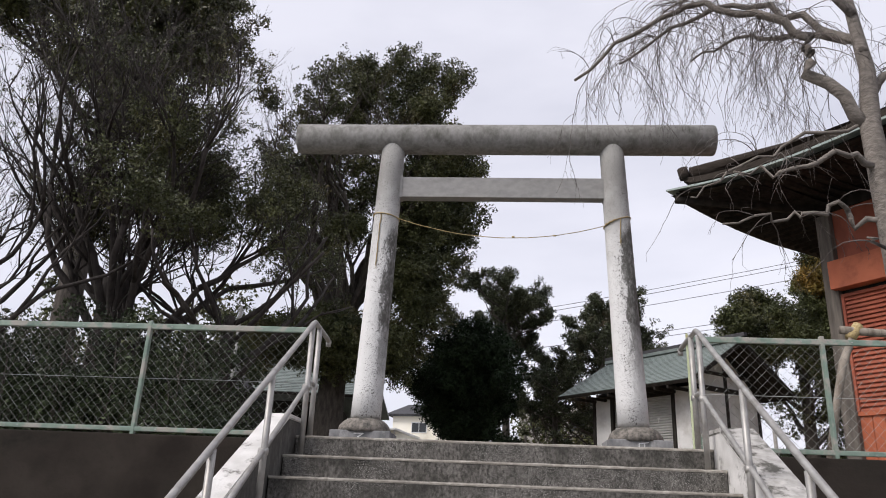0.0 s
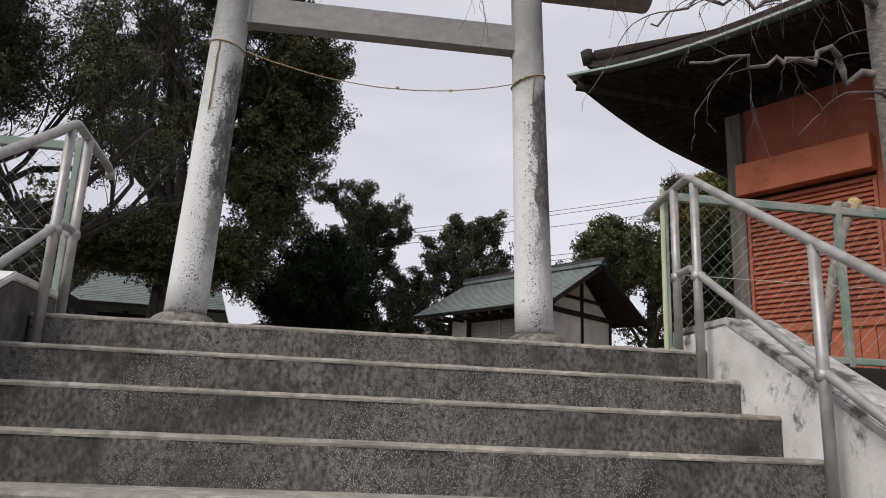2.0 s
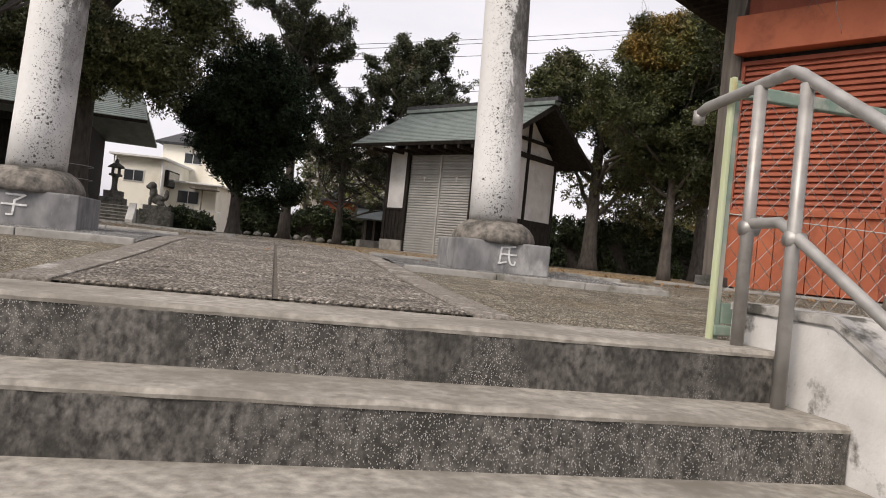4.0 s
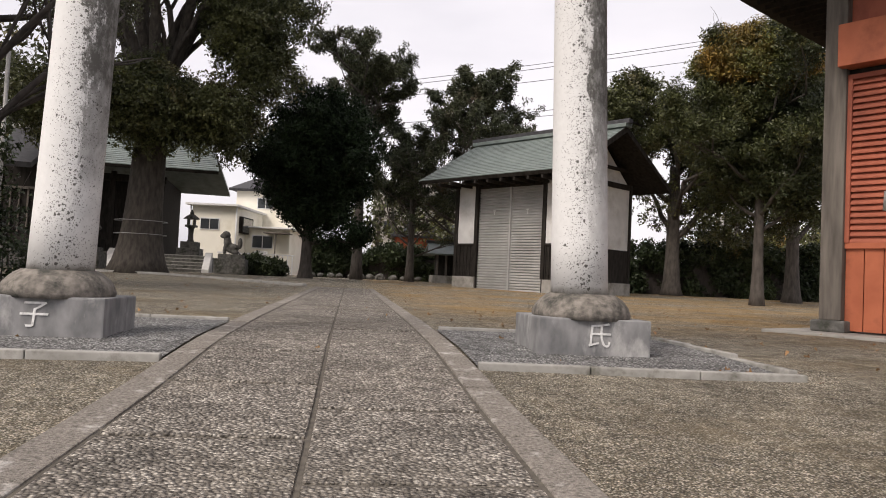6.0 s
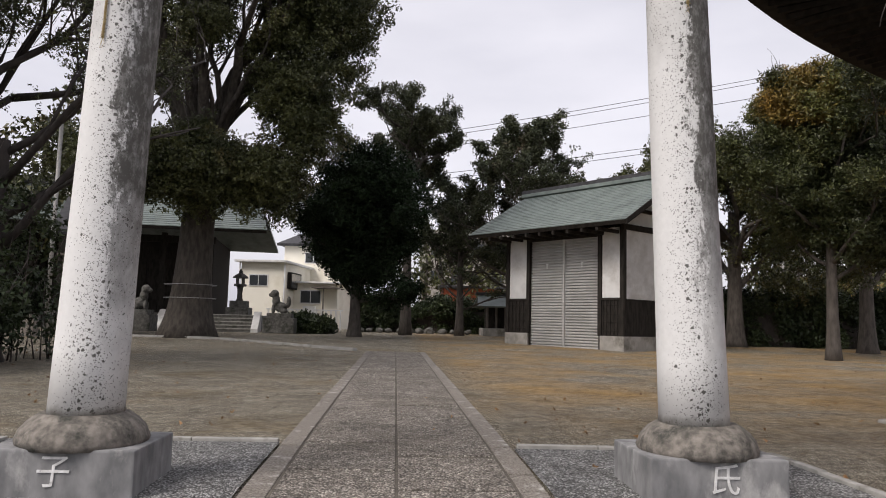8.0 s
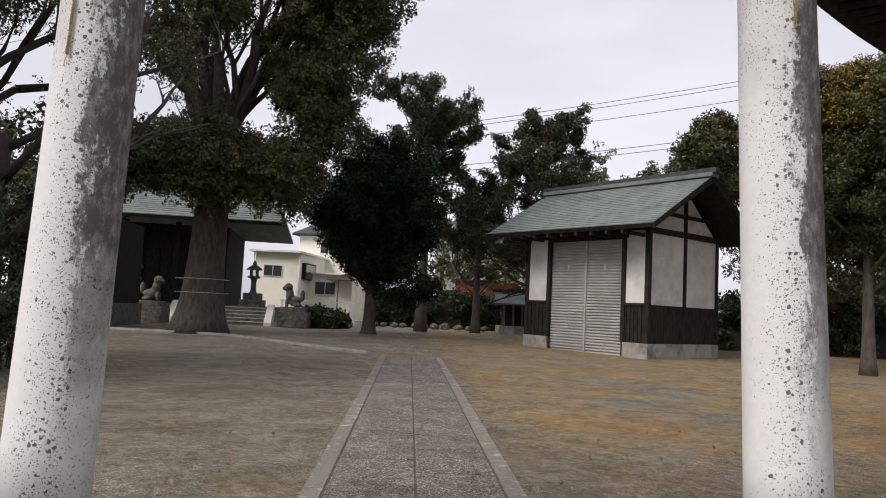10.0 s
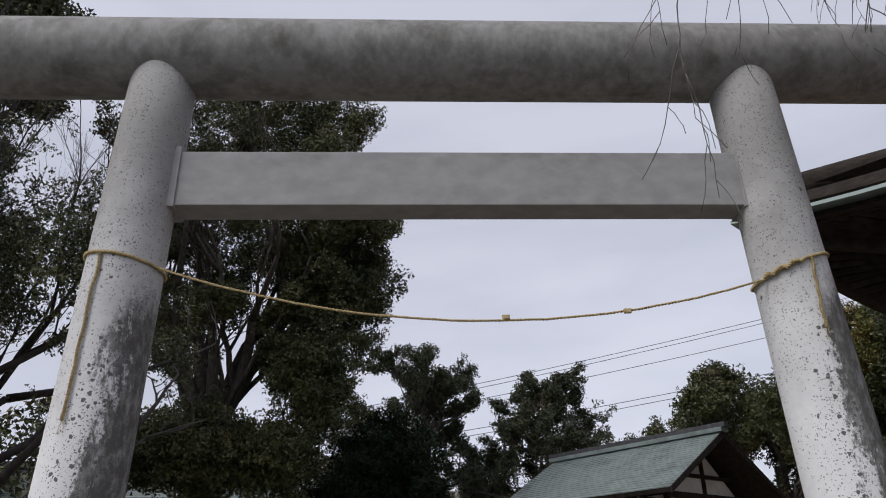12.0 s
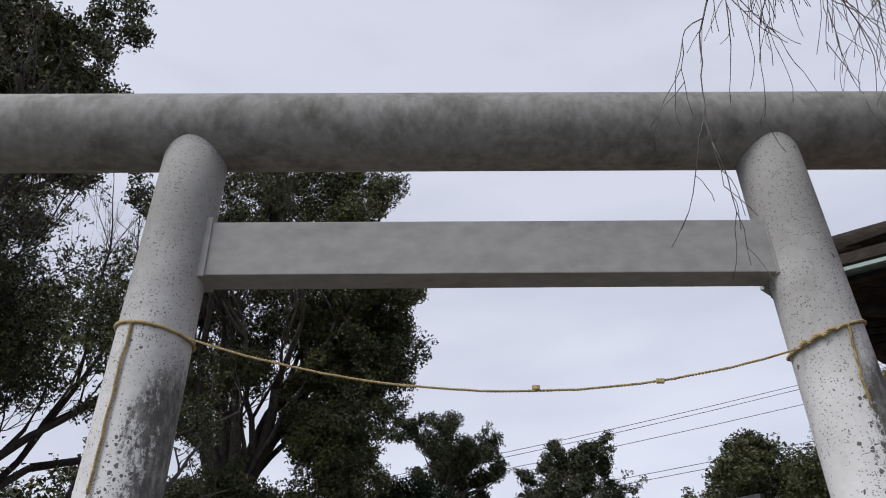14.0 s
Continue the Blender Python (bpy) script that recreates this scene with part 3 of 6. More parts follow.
def leaves_part(name, centres, spread, count, size, mat, parent=None, seed=1, flat=0.75, label="", aspect=0.55, tuft=12):
    """Many small leaf blades in tufts scattered round the given centres; centres (n, 3), spread in metres."""
    rng = np.random.default_rng(seed)
    c = np.asarray(centres, dtype=float)
    tufts = max(1, count // tuft)
    off = rng.normal(size=(tufts, 3))
    off *= spread * rng.uniform(0.15, 1.0, (tufts, 1)) ** 0.6 / np.linalg.norm(off, axis=1, keepdims=True)
    off[:, 2] *= flat
    heart = c[rng.integers(0, len(c), tufts)] + off
    p = heart[rng.integers(0, tufts, count)] + rng.uniform(-1, 1, (count, 3)) * min(size * 2.4, spread * 0.6) * (1, 1, 0.8)
    a = rng.normal(size=(count, 3))
    a /= np.linalg.norm(a, axis=1, keepdims=True)
    b = np.cross(a, rng.normal(size=(count, 3)))
    b /= np.linalg.norm(b, axis=1, keepdims=True) + 1e-9
    s = size * rng.uniform(0.6, 1.35, (count, 1))
    a, b = a * s, b * s * aspect
    verts = np.stack((p - a * 0.7 - b, p + a, p - a * 0.7 + b), axis=1).reshape(-1, 3)
    me = bpy.data.meshes.new(name)
    me.vertices.add(count * 3)
    me.vertices.foreach_set("co", verts.ravel())
    me.loops.add(count * 3)
    me.loops.foreach_set("vertex_index", np.arange(count * 3, dtype=np.int32))
    me.polygons.add(count)
    me.polygons.foreach_set("loop_start", np.arange(0, count * 3, 3, dtype=np.int32))
    me.update(calc_edges=True)
    me.materials.append(mat)
    ob = new(name, me)
    if parent:
        ob.parent = parent
    if label:
        tagged(ob, label)
    return ob


def branch(rng, start, way, length, radius, depth, out, tips, bend=0.25, rise=0.1, forks=(2, 3), shrink=0.68, steps=5, spread=0.7, sides=6, droop=0.0, prune=None):
    """One limb and, from it, smaller ones. Collects tube paths and the ends of the twigs."""
    pts, rad = [Vector(start)], [radius]
    d = Vector(way).normalized()
    p = Vector(start)
    for i in range(steps):
        d = (d + Vector((rng.uniform(-bend, bend), rng.uniform(-bend, bend), rng.uniform(-bend, bend) + rise - droop * (i / steps)))).normalized()
        p = p + d * (length / steps)
        pts.append(p.copy())
        rad.append(radius * (1 - 0.5 * (i + 1) / steps))
    if prune and out and not prune(p):
        return
    out.append((pts, rad, max(3, sides)))
    if depth == 1:
        tips.extend(q.copy() for q in pts[2:])
    if depth == 0:
        tips.append(p.copy())
        tips.append(pts[len(pts) // 2].copy())
        return
    for k in range(rng.randint(*forks)):
        at = pts[rng.randint(max(1, steps // 2 - 1), steps)] if k else pts[-1]
        side = Vector((rng.uniform(-1, 1), rng.uniform(-1, 1), rng.uniform(-0.4, 0.7)))
        nd = (d + side * spread).normalized()
        branch(rng, at, nd, length * shrink * rng.uniform(0.75, 1.15), max(radius * 0.55 * rng.uniform(0.8, 1.1), 0.004), depth - 1, out, tips, bend, rise, forks, shrink, max(3, steps - 1), spread, sides - 1, droop, prune)


def gz(x, y):
    """Height of the upper ground."""
    knots = ((6.6, 0.0), (8.2, 0.05), (10.0, 0.14), (12.0, 0.16), (28.0, 0.19), (36.0, 0.33), (70.0, 0.4))
    if y <= knots[0][0]:
        return 0.0
    for (a, za), (b, zb) in zip(knots, knots[1:]):
        if y <= b:
            return za + (zb - za) * (y - a) / (b - a)
    return knots[-1][1]


# ---- ground ----
def build_ground():
    bm = bmesh.new()
    xs = [-900, -300, -120, -60, -30] + [i * 1.0 for i in range(-20, 21)] + [30, 60, 120, 300, 900]
    ys = [6.62, 6.9, 7.3] + [8 + 0.5 * i for i in range(0, 14)] + [16, 18, 20, 24, 28, 32, 36, 42, 50, 70, 120, 300, 1500]
    rng = random.Random(3)
    grid = [[bm.verts.new((x, y, gz(x, y) - 0.012 + (rng.uniform(-0.012, 0.012) if 8 < y < 60 and abs(x) > 1.5 else 0))) for x in xs] for y in ys]
    for a, b in zip(grid, grid[1:]):
        for i in range(len(xs) - 1):
            f = bm.faces.new((a[i], a[i + 1], b[i + 1], b[i]))
            f.smooth = True
    tagged(part("ground", bm, M_ground), "grey gravel shrine ground with moss and ochre leaf litter", "ground", kind="structure")
    bm = bmesh.new()
    vs = [bm.verts.new(p) for p in ((-900, -900, -1.87), (900, -900, -1.87), (900, 6.7, -1.87), (-900, 6.7, -1.87))]
    bm.faces.new(vs)
    tagged(part("road", bm, M_street), "dark asphalt street below the stone steps", "road", kind="structure")
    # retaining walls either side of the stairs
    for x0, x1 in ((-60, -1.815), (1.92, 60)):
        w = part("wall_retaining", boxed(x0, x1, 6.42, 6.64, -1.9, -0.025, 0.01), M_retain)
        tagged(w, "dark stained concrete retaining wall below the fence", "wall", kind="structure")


build_ground()

# ---- stairs ----
RISE, TREAD, TOP = 0.17, 0.315, 6.30


def build_stairs():
    st = thing("stairs", "broad weathered concrete stairs with pale worn edges", "stairs", kind="structure")
    for k in range(11):
        y0 = TOP - TREAD * k
        z = -RISE * k
        depth = TREAD + 0.03 if k else 0.42
        rng = random.Random(k)
        bm = bmesh.new()
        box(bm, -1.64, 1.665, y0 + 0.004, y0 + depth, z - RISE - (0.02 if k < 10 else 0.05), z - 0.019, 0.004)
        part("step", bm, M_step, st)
        bm = bmesh.new()
        n = 46
        xs = [-1.645 + 3.315 * i / n for i in range(n + 1)]
        edge = [(x, y0 + rng.uniform(-0.004, 0.005)) for x in xs]
        prof = []
        for x, ye in edge:
            j = rng.uniform(-0.003, 0.003)
            prof.append([bm.verts.new((x, ye + 0.001, z - 0.021)), bm.verts.new((x, ye, z - 0.012 + j)), bm.verts.new((x, ye + 0.010, z + j * 0.5)), bm.verts.new((x, y0 + depth, z)), bm.verts.new((x, y0 + depth, z - 0.021))])
        for a, b in zip(prof, prof[1:]):
            for i in range(5):
                bm.faces.new((a[i], b[i], b[(i + 1) % 5], a[(i + 1) % 5]))
        bm.faces.new(prof[0][::-1])
        bm.faces.new(prof[-1])
        bmesh.ops.recalc_face_normals(bm, faces=bm.faces[:])
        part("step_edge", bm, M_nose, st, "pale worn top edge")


build_stairs()


def build_parapet(x0, x1, label, mat_body, mat_top):
    p = thing("parapet", label, "parapet", kind="structure")
    for nm, lift, drop, grow, mat in (("body", -0.035, 0, 0.0, mat_body), ("coping", 0.0, 0.05, 0.006, mat_top)):
        bm = bmesh.new()
        low = 0.145 - 3.5 * 0.52
        if nm == "body":
            prof = [(6.62, -1.9), (6.62, 0.115), (6.10, 0.11), (2.6, low - 0.035), (2.6, -1.9)]
        else:
            prof = [(6.625, 0.113), (6.625, 0.152), (6.10, 0.147), (2.59, low), (2.59, low - 0.037), (6.098, 0.108)]
        prism(bm, prof, x0 - grow, x1 + grow, "x")
        bmesh.ops.bevel(bm, geom=[e for e in bm.edges], offset=0.007, segments=2, affect="EDGES")
        part(nm, bm, mat, p)


build_parapet(1.672, 1.92, "flaking whitewashed sloping parapet beside the steps", M_parapet, M_coping)
# body colour carries the shade on the side turned from the sun
build_parapet(-1.82, -1.652, "grey mould-stained sloping parapet with painted shade and white coping", M_grey, M_parapet)


def build_rail(x, s):
    """Pipe handrail with two bars; s: side."""
    r = thing("handrail", "galvanised steel pipe handrail along the steps", "handrail", (x, 0, 0), group="handrails of the steps")
    slope = 0.602
    low_end = 3.0
    top = [(0, 6.86, 0.885), (0, 6.80, 0.905), (0, 6.30, 0.94), (0, 6.26, 0.922)] + [(0, y, 0.94 - slope * (6.303 - y)) for y in (5.8, 5.2, 4.6, 4.0, 3.4, low_end)]
    tube_part("top_rail", [(top, [0.0215] * len(top), 14)], M_steel, r)
    tube_part("end_cap", [([(0, 6.85, 0.90), (0, 6.855, 0.845)], [0.0245, 0.0245], 14)], M_steel, r)
    low = [(0, 6.50, 0.425), (0, 6.46, 0.432), (0, 6.30, 0.432), (0, 6.24, 0.40)] + [(0, y, 0.437 - slope * (6.303 - y)) for y in (5.8, 5.2, 4.6, 4.0, 3.4, low_end)]
    tube_part("lower_rail", [(low, [0.0195] * len(low), 12)], M_steel, r)
    for py in (6.46, 6.22, 5.26, 4.33, 3.40):
        k = 0 if py > 6.3 else math.ceil((TOP - py) / TREAD)
        zt = (0.93 - (0.94 - 0.93)) if py > 6.3 else 0.93 - slope * (6.303 - py)
        tube_part("post", [([(-s * 0.005, py, -RISE * k - 0.01), (-s * 0.005, py, zt)], [0.023, 0.023], 14)], M_steel, r)
        tube_part("bracket", [([(-0.03, py, zt - 0.505), (0.03, py, zt - 0.505)], [0.026, 0.026], 10)], M_steel, r)
    return r


build_rail(1.60, 1)
build_rail(-1.572, -1)


# ---- fences ----
def chain_link(x0, x1, z0, z1, parent, pitch=0.085):
    """Woven wire: zigzag wires that hook into each other."""
    paths = []
    n = int((x1 - x0) / (pitch / 2))
    rows = int((z1 - z0) / (pitch / 2))
    for i in range(0, n, 2):
        pts = []
        for j in range(rows + 1):
            xx = x0 + (i + (j % 2) * 1.06 - 0.03) * pitch / 2
            pts.append((min(max(xx, x0), x1), 0.004 * (1 if j % 2 else -1), z0 + j * pitch / 2))
        paths.append((pts, [0.0017] * len(pts), 3))
        pts2 = [(min(max(x0 + (i + 2 - (j % 2) * 1.06 - 0.03) * pitch / 2, x0), x1), 0.004 * (-1 if j % 2 else 1), z0 + j * pitch / 2) for j in range(rows + 1)]
        paths.append((pts2, [0.0017] * len(pts2), 3))
    return tube_part("wire_mesh", paths, M_wire, parent, "dull chain-link wire", smooth=False)


def build_fence(x0, x1, posts, label, first_yellow=None):
    f = thing("fence", label, "fence", (0, 6.66, 0))
    for za, zb, nm in ((0.925, 0.975, "top_rail"), (0.015, 0.055, "bottom_rail")):
        part(nm, boxed(x0, x1, -0.02, 0.02, za, zb, 0.006), M_green, f)
    tube_part("tension_wire", [([(x0, 0, 0.48), (x1, 0, 0.478)], [0.0025, 0.0025], 5)], M_wire, f)
    for p in posts:
        if p == first_yellow:
            part("flange", boxed(p + 0.004, p + 0.026, -0.006, 0.012, -0.06, 0.99, 0.003), M_green, f, "green inner flange")
            part("clip", boxed(p + 0.03, p + 0.10, -0.01, 0.01, 0.06, 0.14, 0.003), M_green, f)
        part("post", boxed(p - (0.016 if p == first_yellow else 0.017), p + (0.003 if p == first_yellow else 0.017), -0.012 if p == first_yellow else -0.024, 0.016 if p == first_yellow else 0.024, -0.06, 1.0, 0.006), M_postyel if p == first_yellow else M_green, f, "peeling yellow-green post" if p == first_yellow else "")
    rivet = mesh_of("rivet", lathe(bmesh.new(), [(0.007, -0.004), (0.006, 0.004)], n=6), M_wire)
    rivet.transform(Matrix.Rotation(math.pi / 2, 4, "X"))
    xx = x0 + 0.1
    while xx < min(x1, 6.0):
        if xx > -5.5:
            for za in (0.95, 0.035):
                rv = new("rivet", rivet)
                rv.parent, rv.location = f, (xx, -0.022, za)
        xx += 0.42
    chain_link(x0, x1, 0.06, 0.925, f)


build_fence(1.622, 8.4, (1.622, 2.74, 3.84, 4.94, 6.04, 7.14, 8.24), "faded green chain-link fence along the terrace edge", 1.622)
build_fence(-11.9, -1.66, (-1.68, -3.19, -4.70, -6.21, -7.72, -9.23, -10.74), "faded green steel fence with chain-link mesh")


# ---- path ----
def build_path():
    p = thing("path", "straight stone-slab approach path with kerbs", "path", kind="structure")
    bm = bmesh.new()
    ys = [6.71 + 0.5 * k for k in range(42)] + [27.44]
    rows = [(bm.verts.new((-0.85, yy, gz(0, yy) + 0.004)), bm.verts.new((0.85, yy, gz(0, yy) + 0.004))) for yy in ys]
    for a, b in zip(rows, rows[1:]):
        bm.faces.new((a[0], a[1], b[1], b[0]))
    part("joint_bed", bm, M_joint, p, "dark earth in the joints")

    def slab(x0, x1, y0, y1, mat, nm, proud, gap=0.019):
        bm = bmesh.new()
        za, zb = gz(0, y0) + proud, gz(0, y1) + proud
        box(bm, x0 + 0.006, x1 - 0.006, y0 + gap, y1 - gap, -0.12, 0.0, 0.007)
        for v in bm.verts:
            if v.co.z > -0.06:
                v.co.z += za + (zb - za) * (v.co.y - y0) / (y1 - y0)
        part(nm, bm, mat, p)
    rng = random.Random(5)
    for x0, x1, first in ((-0.682, -0.004, 7.52), (0.004, 0.682, 7.03)):
        ys = [6.70, first]
        while ys[-1] < 27.4:
            ys.append(min(ys[-1] + 0.98, 27.45))
        for a, b in zip(ys, ys[1:]):
            if b - a > 0.1:
                slab(x0, x1, a, b, M_slab, "paving_slab", 0.012 + rng.uniform(-0.003, 0.003))
    for x0, x1 in ((-0.855, -0.69), (0.69, 0.855)):
        y = 6.70
        while y < 27.4:
            e = min(y + 0.92, 27.45)
            slab(x0, x1, y, e, M_kerb, "kerbstone", 0.013 + rng.uniform(-0.003, 0.004), 0.008)
            y = e


build_path()


def build_edging():
    for pts in (((0.87, 9.19), (2.84, 9.10)), ((2.80, 9.16), (2.78, 11.2)), ((0.90, 11.36), (2.74, 11.30)), ((-2.9, 9.08), (-0.87, 9.13)), ((-2.85, 9.14), (-2.85, 11.4)), ((-2.8, 11.46), (-0.88, 11.46))):
        (xa, ya), (xb, yb) = pts
        e = thing("edging", "pale concrete edging around the crushed stone bed", "edging", group="edgings of the stone beds", kind="structure")
        n = max(1, round(math.hypot(xb - xa, yb - ya) / 0.62))
        for i in range(n):
            a = Vector((xa + (xb - xa) * i / n, ya + (yb - ya) * i / n))
            b = Vector((xa + (xb - xa) * (i + 1) / n, ya + (yb - ya) * (i + 1) / n))
            d = (b - a).normalized()
            bm = boxed(0.003, (b - a).length - 0.003, -0.032, 0.032, -0.08, 0.032, 0.008)
            m = Matrix.Translation((a.x, a.y, gz(0, (a.y + b.y) / 2))) @ Matrix.Rotation(math.atan2(d.y, d.x), 4, "Z")
            bm.transform(m)
            part("edging_stone", bm, M_edging, e)
    for x0, x1, y0, y1 in ((0.87, 2.78, 9.2, 11.3), (-2.83, -0.87, 9.14, 11.42)):
        bm = bmesh.new()
        n = 8
        rows = [[bm.verts.new((x0 + (x1 - x0) * i / n, y0 + (y1 - y0) * j / n, gz(0, y0 + (y1 - y0) * j / n) + 0.008)) for i in range(n + 1)] for j in range(n + 1)]
        for a, b in zip(rows, rows[1:]):
            for i in range(n):
                bm.faces.new((a[i], a[i + 1], b[i + 1], b[i]))
        tagged(part("gravel_bed", bm, M_bed), "bed of grey crushed stone round the gate foot", "gravel bed", kind="structure")


build_edging()


# ---- torii ----
def build_torii():
    t = thing("torii", "whitewashed concrete shrine gate with lichen stains", "shrine gate", (0, 10.02, 0))
    for s in (-1, 1):
        bm = bmesh.new()
        lathe(bm, [(0.200, 0.50), (0.196, 0.9), (0.189, 1.8), (0.183, 2.8), (0.179, 3.4), (0.174, 4.1), (0.170, 4.64)], n=48)
        for v in bm.verts:
            v.co.x += s * ((1.722 if s > 0 else 1.735) - (v.co.z - 0.5) * (0.035 if s > 0 else 0.032))
        part("column", bm, M_column, t)
        bm = bmesh.new()
        lathe(bm, [(0.335, 0.365), (0.345, 0.40), (0.325, 0.455), (0.285, 0.50), (0.250, 0.525), (0.225, 0.54)], n=48)
        rng = random.Random(8 + s)
        for v in bm.verts:
            v.co += Vector((rng.uniform(-1, 1), rng.uniform(-1, 1), rng.uniform(-0.5, 0.5))) * 0.002
            v.co.x += s * 1.745
            v.co.y += 0.02
        part("drum_foot", bm, M_drum, t, "rough rounded concrete foot")
        x = s * 1.755
        part("pedestal", boxed(x - 0.39, x + 0.39, -0.275, 0.40, 0.02, 0.378, 0.012), M_ped, t, "stained square concrete pedestal")
        cu = bpy.data.curves.new("letter", "FONT")
        cu.body = "\u6c0f" if s > 0 else "\u5b50"
        cu.size, cu.extrude, cu.align_x, cu.shear = 0.18, 0.003, "CENTER", 0.08
        tmp = bpy.data.objects.new("letter_tmp", cu)
        scene.collection.objects.link(tmp)
        bpy.context.view_layer.update()
        me = bpy.data.meshes.new_from_object(tmp.evaluated_get(bpy.context.evaluated_depsgraph_get()))
        bpy.data.objects.remove(tmp)
        me.transform(Matrix.Translation((x + s * 0.02, -0.279, 0.205)) @ Matrix.Rotation(math.pi / 2, 4, "X"))
        me.materials.clear()
        me.materials.append(M_letter)
        lt = new("character", me)
        lt.parent = t
        tagged(lt, "white painted carved character")
    # round top beam
    bm = bmesh.new()
    lathe(bm, [(0.195, -3.05), (0.216, -3.043), (0.223, -3.02), (0.223, -1.5), (0.223, 0), (0.223, 1.5), (0.223, 3.02), (0.216, 3.043), (0.195, 3.05)], n=56)
    bm.transform(Matrix.Translation((0, 0, 4.645)) @ Matrix.Rotation(math.pi / 2, 4, "Y"))
    part("top_beam", bm, M_beam, t, "round grey concrete top beam")
    part("tie_beam", boxed(-1.60, 1.60, -0.065, 0.10, 3.695, 4.005, 0.006), M_tie, t, "square grey concrete tie beam")
    for s in (-1, 1):
        part("wedge", boxed(s * 1.465 - 0.03, s * 1.465 + 0.03, -0.075, 0.11, 3.685, 4.03, 0.004), M_tie, t)


build_torii()


def twisted(way, r, pitch=0.034, fray=0.0, rng=None):
    """Two strands laid round each other along a way."""
    way = [Vector(p) for p in way]
    dense = []
    for a, b in zip(way, way[1:]):
        n = max(1, int((b - a).length / (pitch / 6)))
        dense += [a.lerp(b, k / n) for k in range(n)]
    dense.append(way[-1])
    res = []
    for strand in (0, 1):
        pts, run = [], 0.0
        for i, p in enumerate(dense):
            d = (dense[min(i + 1, len(dense) - 1)] - dense[max(i - 1, 0)]).normalized()
            u = d.cross(Vector((0.2, 0.3, 0.93))).normalized()
            w = d.cross(u)
            if i:
                run += (p - dense[i - 1]).length
            a = 2 * math.pi * run / pitch + math.pi * strand
            pts.append(p + (u * math.cos(a) + w * math.sin(a)) * r * 0.55 + Vector((0, 0, rng.uniform(-1, 1) * fray if rng else 0)))
        res.append((pts, [r * 0.62] * len(pts), 5))
    return res


def build_rope():
    r = thing("straw_rope", "thin straw rope strung between the gate columns", "rope", (0, 10.02, 0))
    rng = random.Random(4)
    pts = []
    for i in range(41):
        u = i / 40
        x = -1.47 + 2.93 * u
        sag = 0.255 * (1 - (2 * u - 1) ** 2)
        pts.append((x, -0.12 + 0.04 * (2 * u - 1) ** 2, 3.355 - 0.075 * u - sag + rng.uniform(-0.002, 0.002)))
    tube_part("span", twisted(pts, 0.0058, fray=0.0008, rng=rng), M_rope, r)
    for s, zc, tilt, a, length in ((-1, 3.385, -0.17, -1.85, 0.78), (1, 3.345, 0.35, -1.46, 0.36)):
        cx = s * ((1.722 if s > 0 else 1.735) - (zc - 0.5) * (0.036 if s > 0 else 0.032))
        ring = [2 * math.pi * i / 36 for i in range(37)]
        loop = [(cx + 0.186 * math.cos(q), 0.186 * math.sin(q), zc + 0.186 * math.cos(q) * tilt + rng.uniform(-0.002, 0.002)) for q in ring]
        tube_part("loop", twisted(loop, 0.0085, fray=0.001, rng=rng), M_rope, r)
        if s > 0:
            wrap = [(cx + 0.194 * math.cos(q), 0.194 * math.sin(q), zc + 0.186 * math.cos(q) * tilt + 0.012 * math.sin(i * 2.2)) for i, q in enumerate([-2.7 + 0.12 * k for k in range(9)])]
            tube_part("wrapping", twisted(wrap, 0.010, 0.026, 0.002, rng), M_rope, r)
        tail = []
        for i in range(14):
            u = i / 13
            z = zc + 0.186 * math.cos(a) * tilt - length * u
            rad = 0.181 + (zc - z) * 0.010 + 0.007
            tail.append((s * ((1.722 if s > 0 else 1.735) - (z - 0.5) * (0.036 if s > 0 else 0.032)) + rad * math.cos(a) + rng.uniform(-0.005, 0.005) - 0.03 * u * (s > 0), rad * math.sin(a), z))
        tube_part("tail", twisted(tail, 0.0075, 0.03, 0.0015, rng), M_rope, r, "frayed hanging rope end")
        for k in range(7):
            e = Vector(tail[-1 - k % 3])
            tube_part("loose_fibre", [([e, e + Vector((rng.uniform(-0.015, 0.015), -0.004, -0.03)), e + Vector((rng.uniform(-0.02, 0.02), -0.005, -0.06))], [0.0016, 0.0013, 0.0008], 3)], M_rope, r)
    for x, z in ((0.17, 3.073), (0.74, 3.10)):
        bm = boxed(x - 0.018, x + 0.018, -0.128, -0.110, z - 0.006, z + 0.016, 0.004)
        part("knot", bm, M_rope, r)


build_rope()


# ---- storehouse ----
def roof_slab(bm, a, b, c, d, thick):
    """A roof plane a-b (eave) c-d (ridge) of some thickness."""
    a, b, c, d = (Vector(p) for p in (a, b, c, d))
    n = (b - a).cross(d - a).normalized() * thick
    n = n if n.z > 0 else -n
    lo = [bm.verts.new(p - n) for p in (a, b, c, d)]
    hi = [bm.verts.new(p) for p in (a, b, c, d)]
    bm.faces.new(hi)
    bm.faces.new(lo[::-1])
    for i in range(4):
        j = (i + 1) % 4
        bm.faces.new((lo[i], lo[j], hi[j], hi[i]))
    bmesh.ops.recalc_face_normals(bm, faces=bm.faces[:])
    return bm


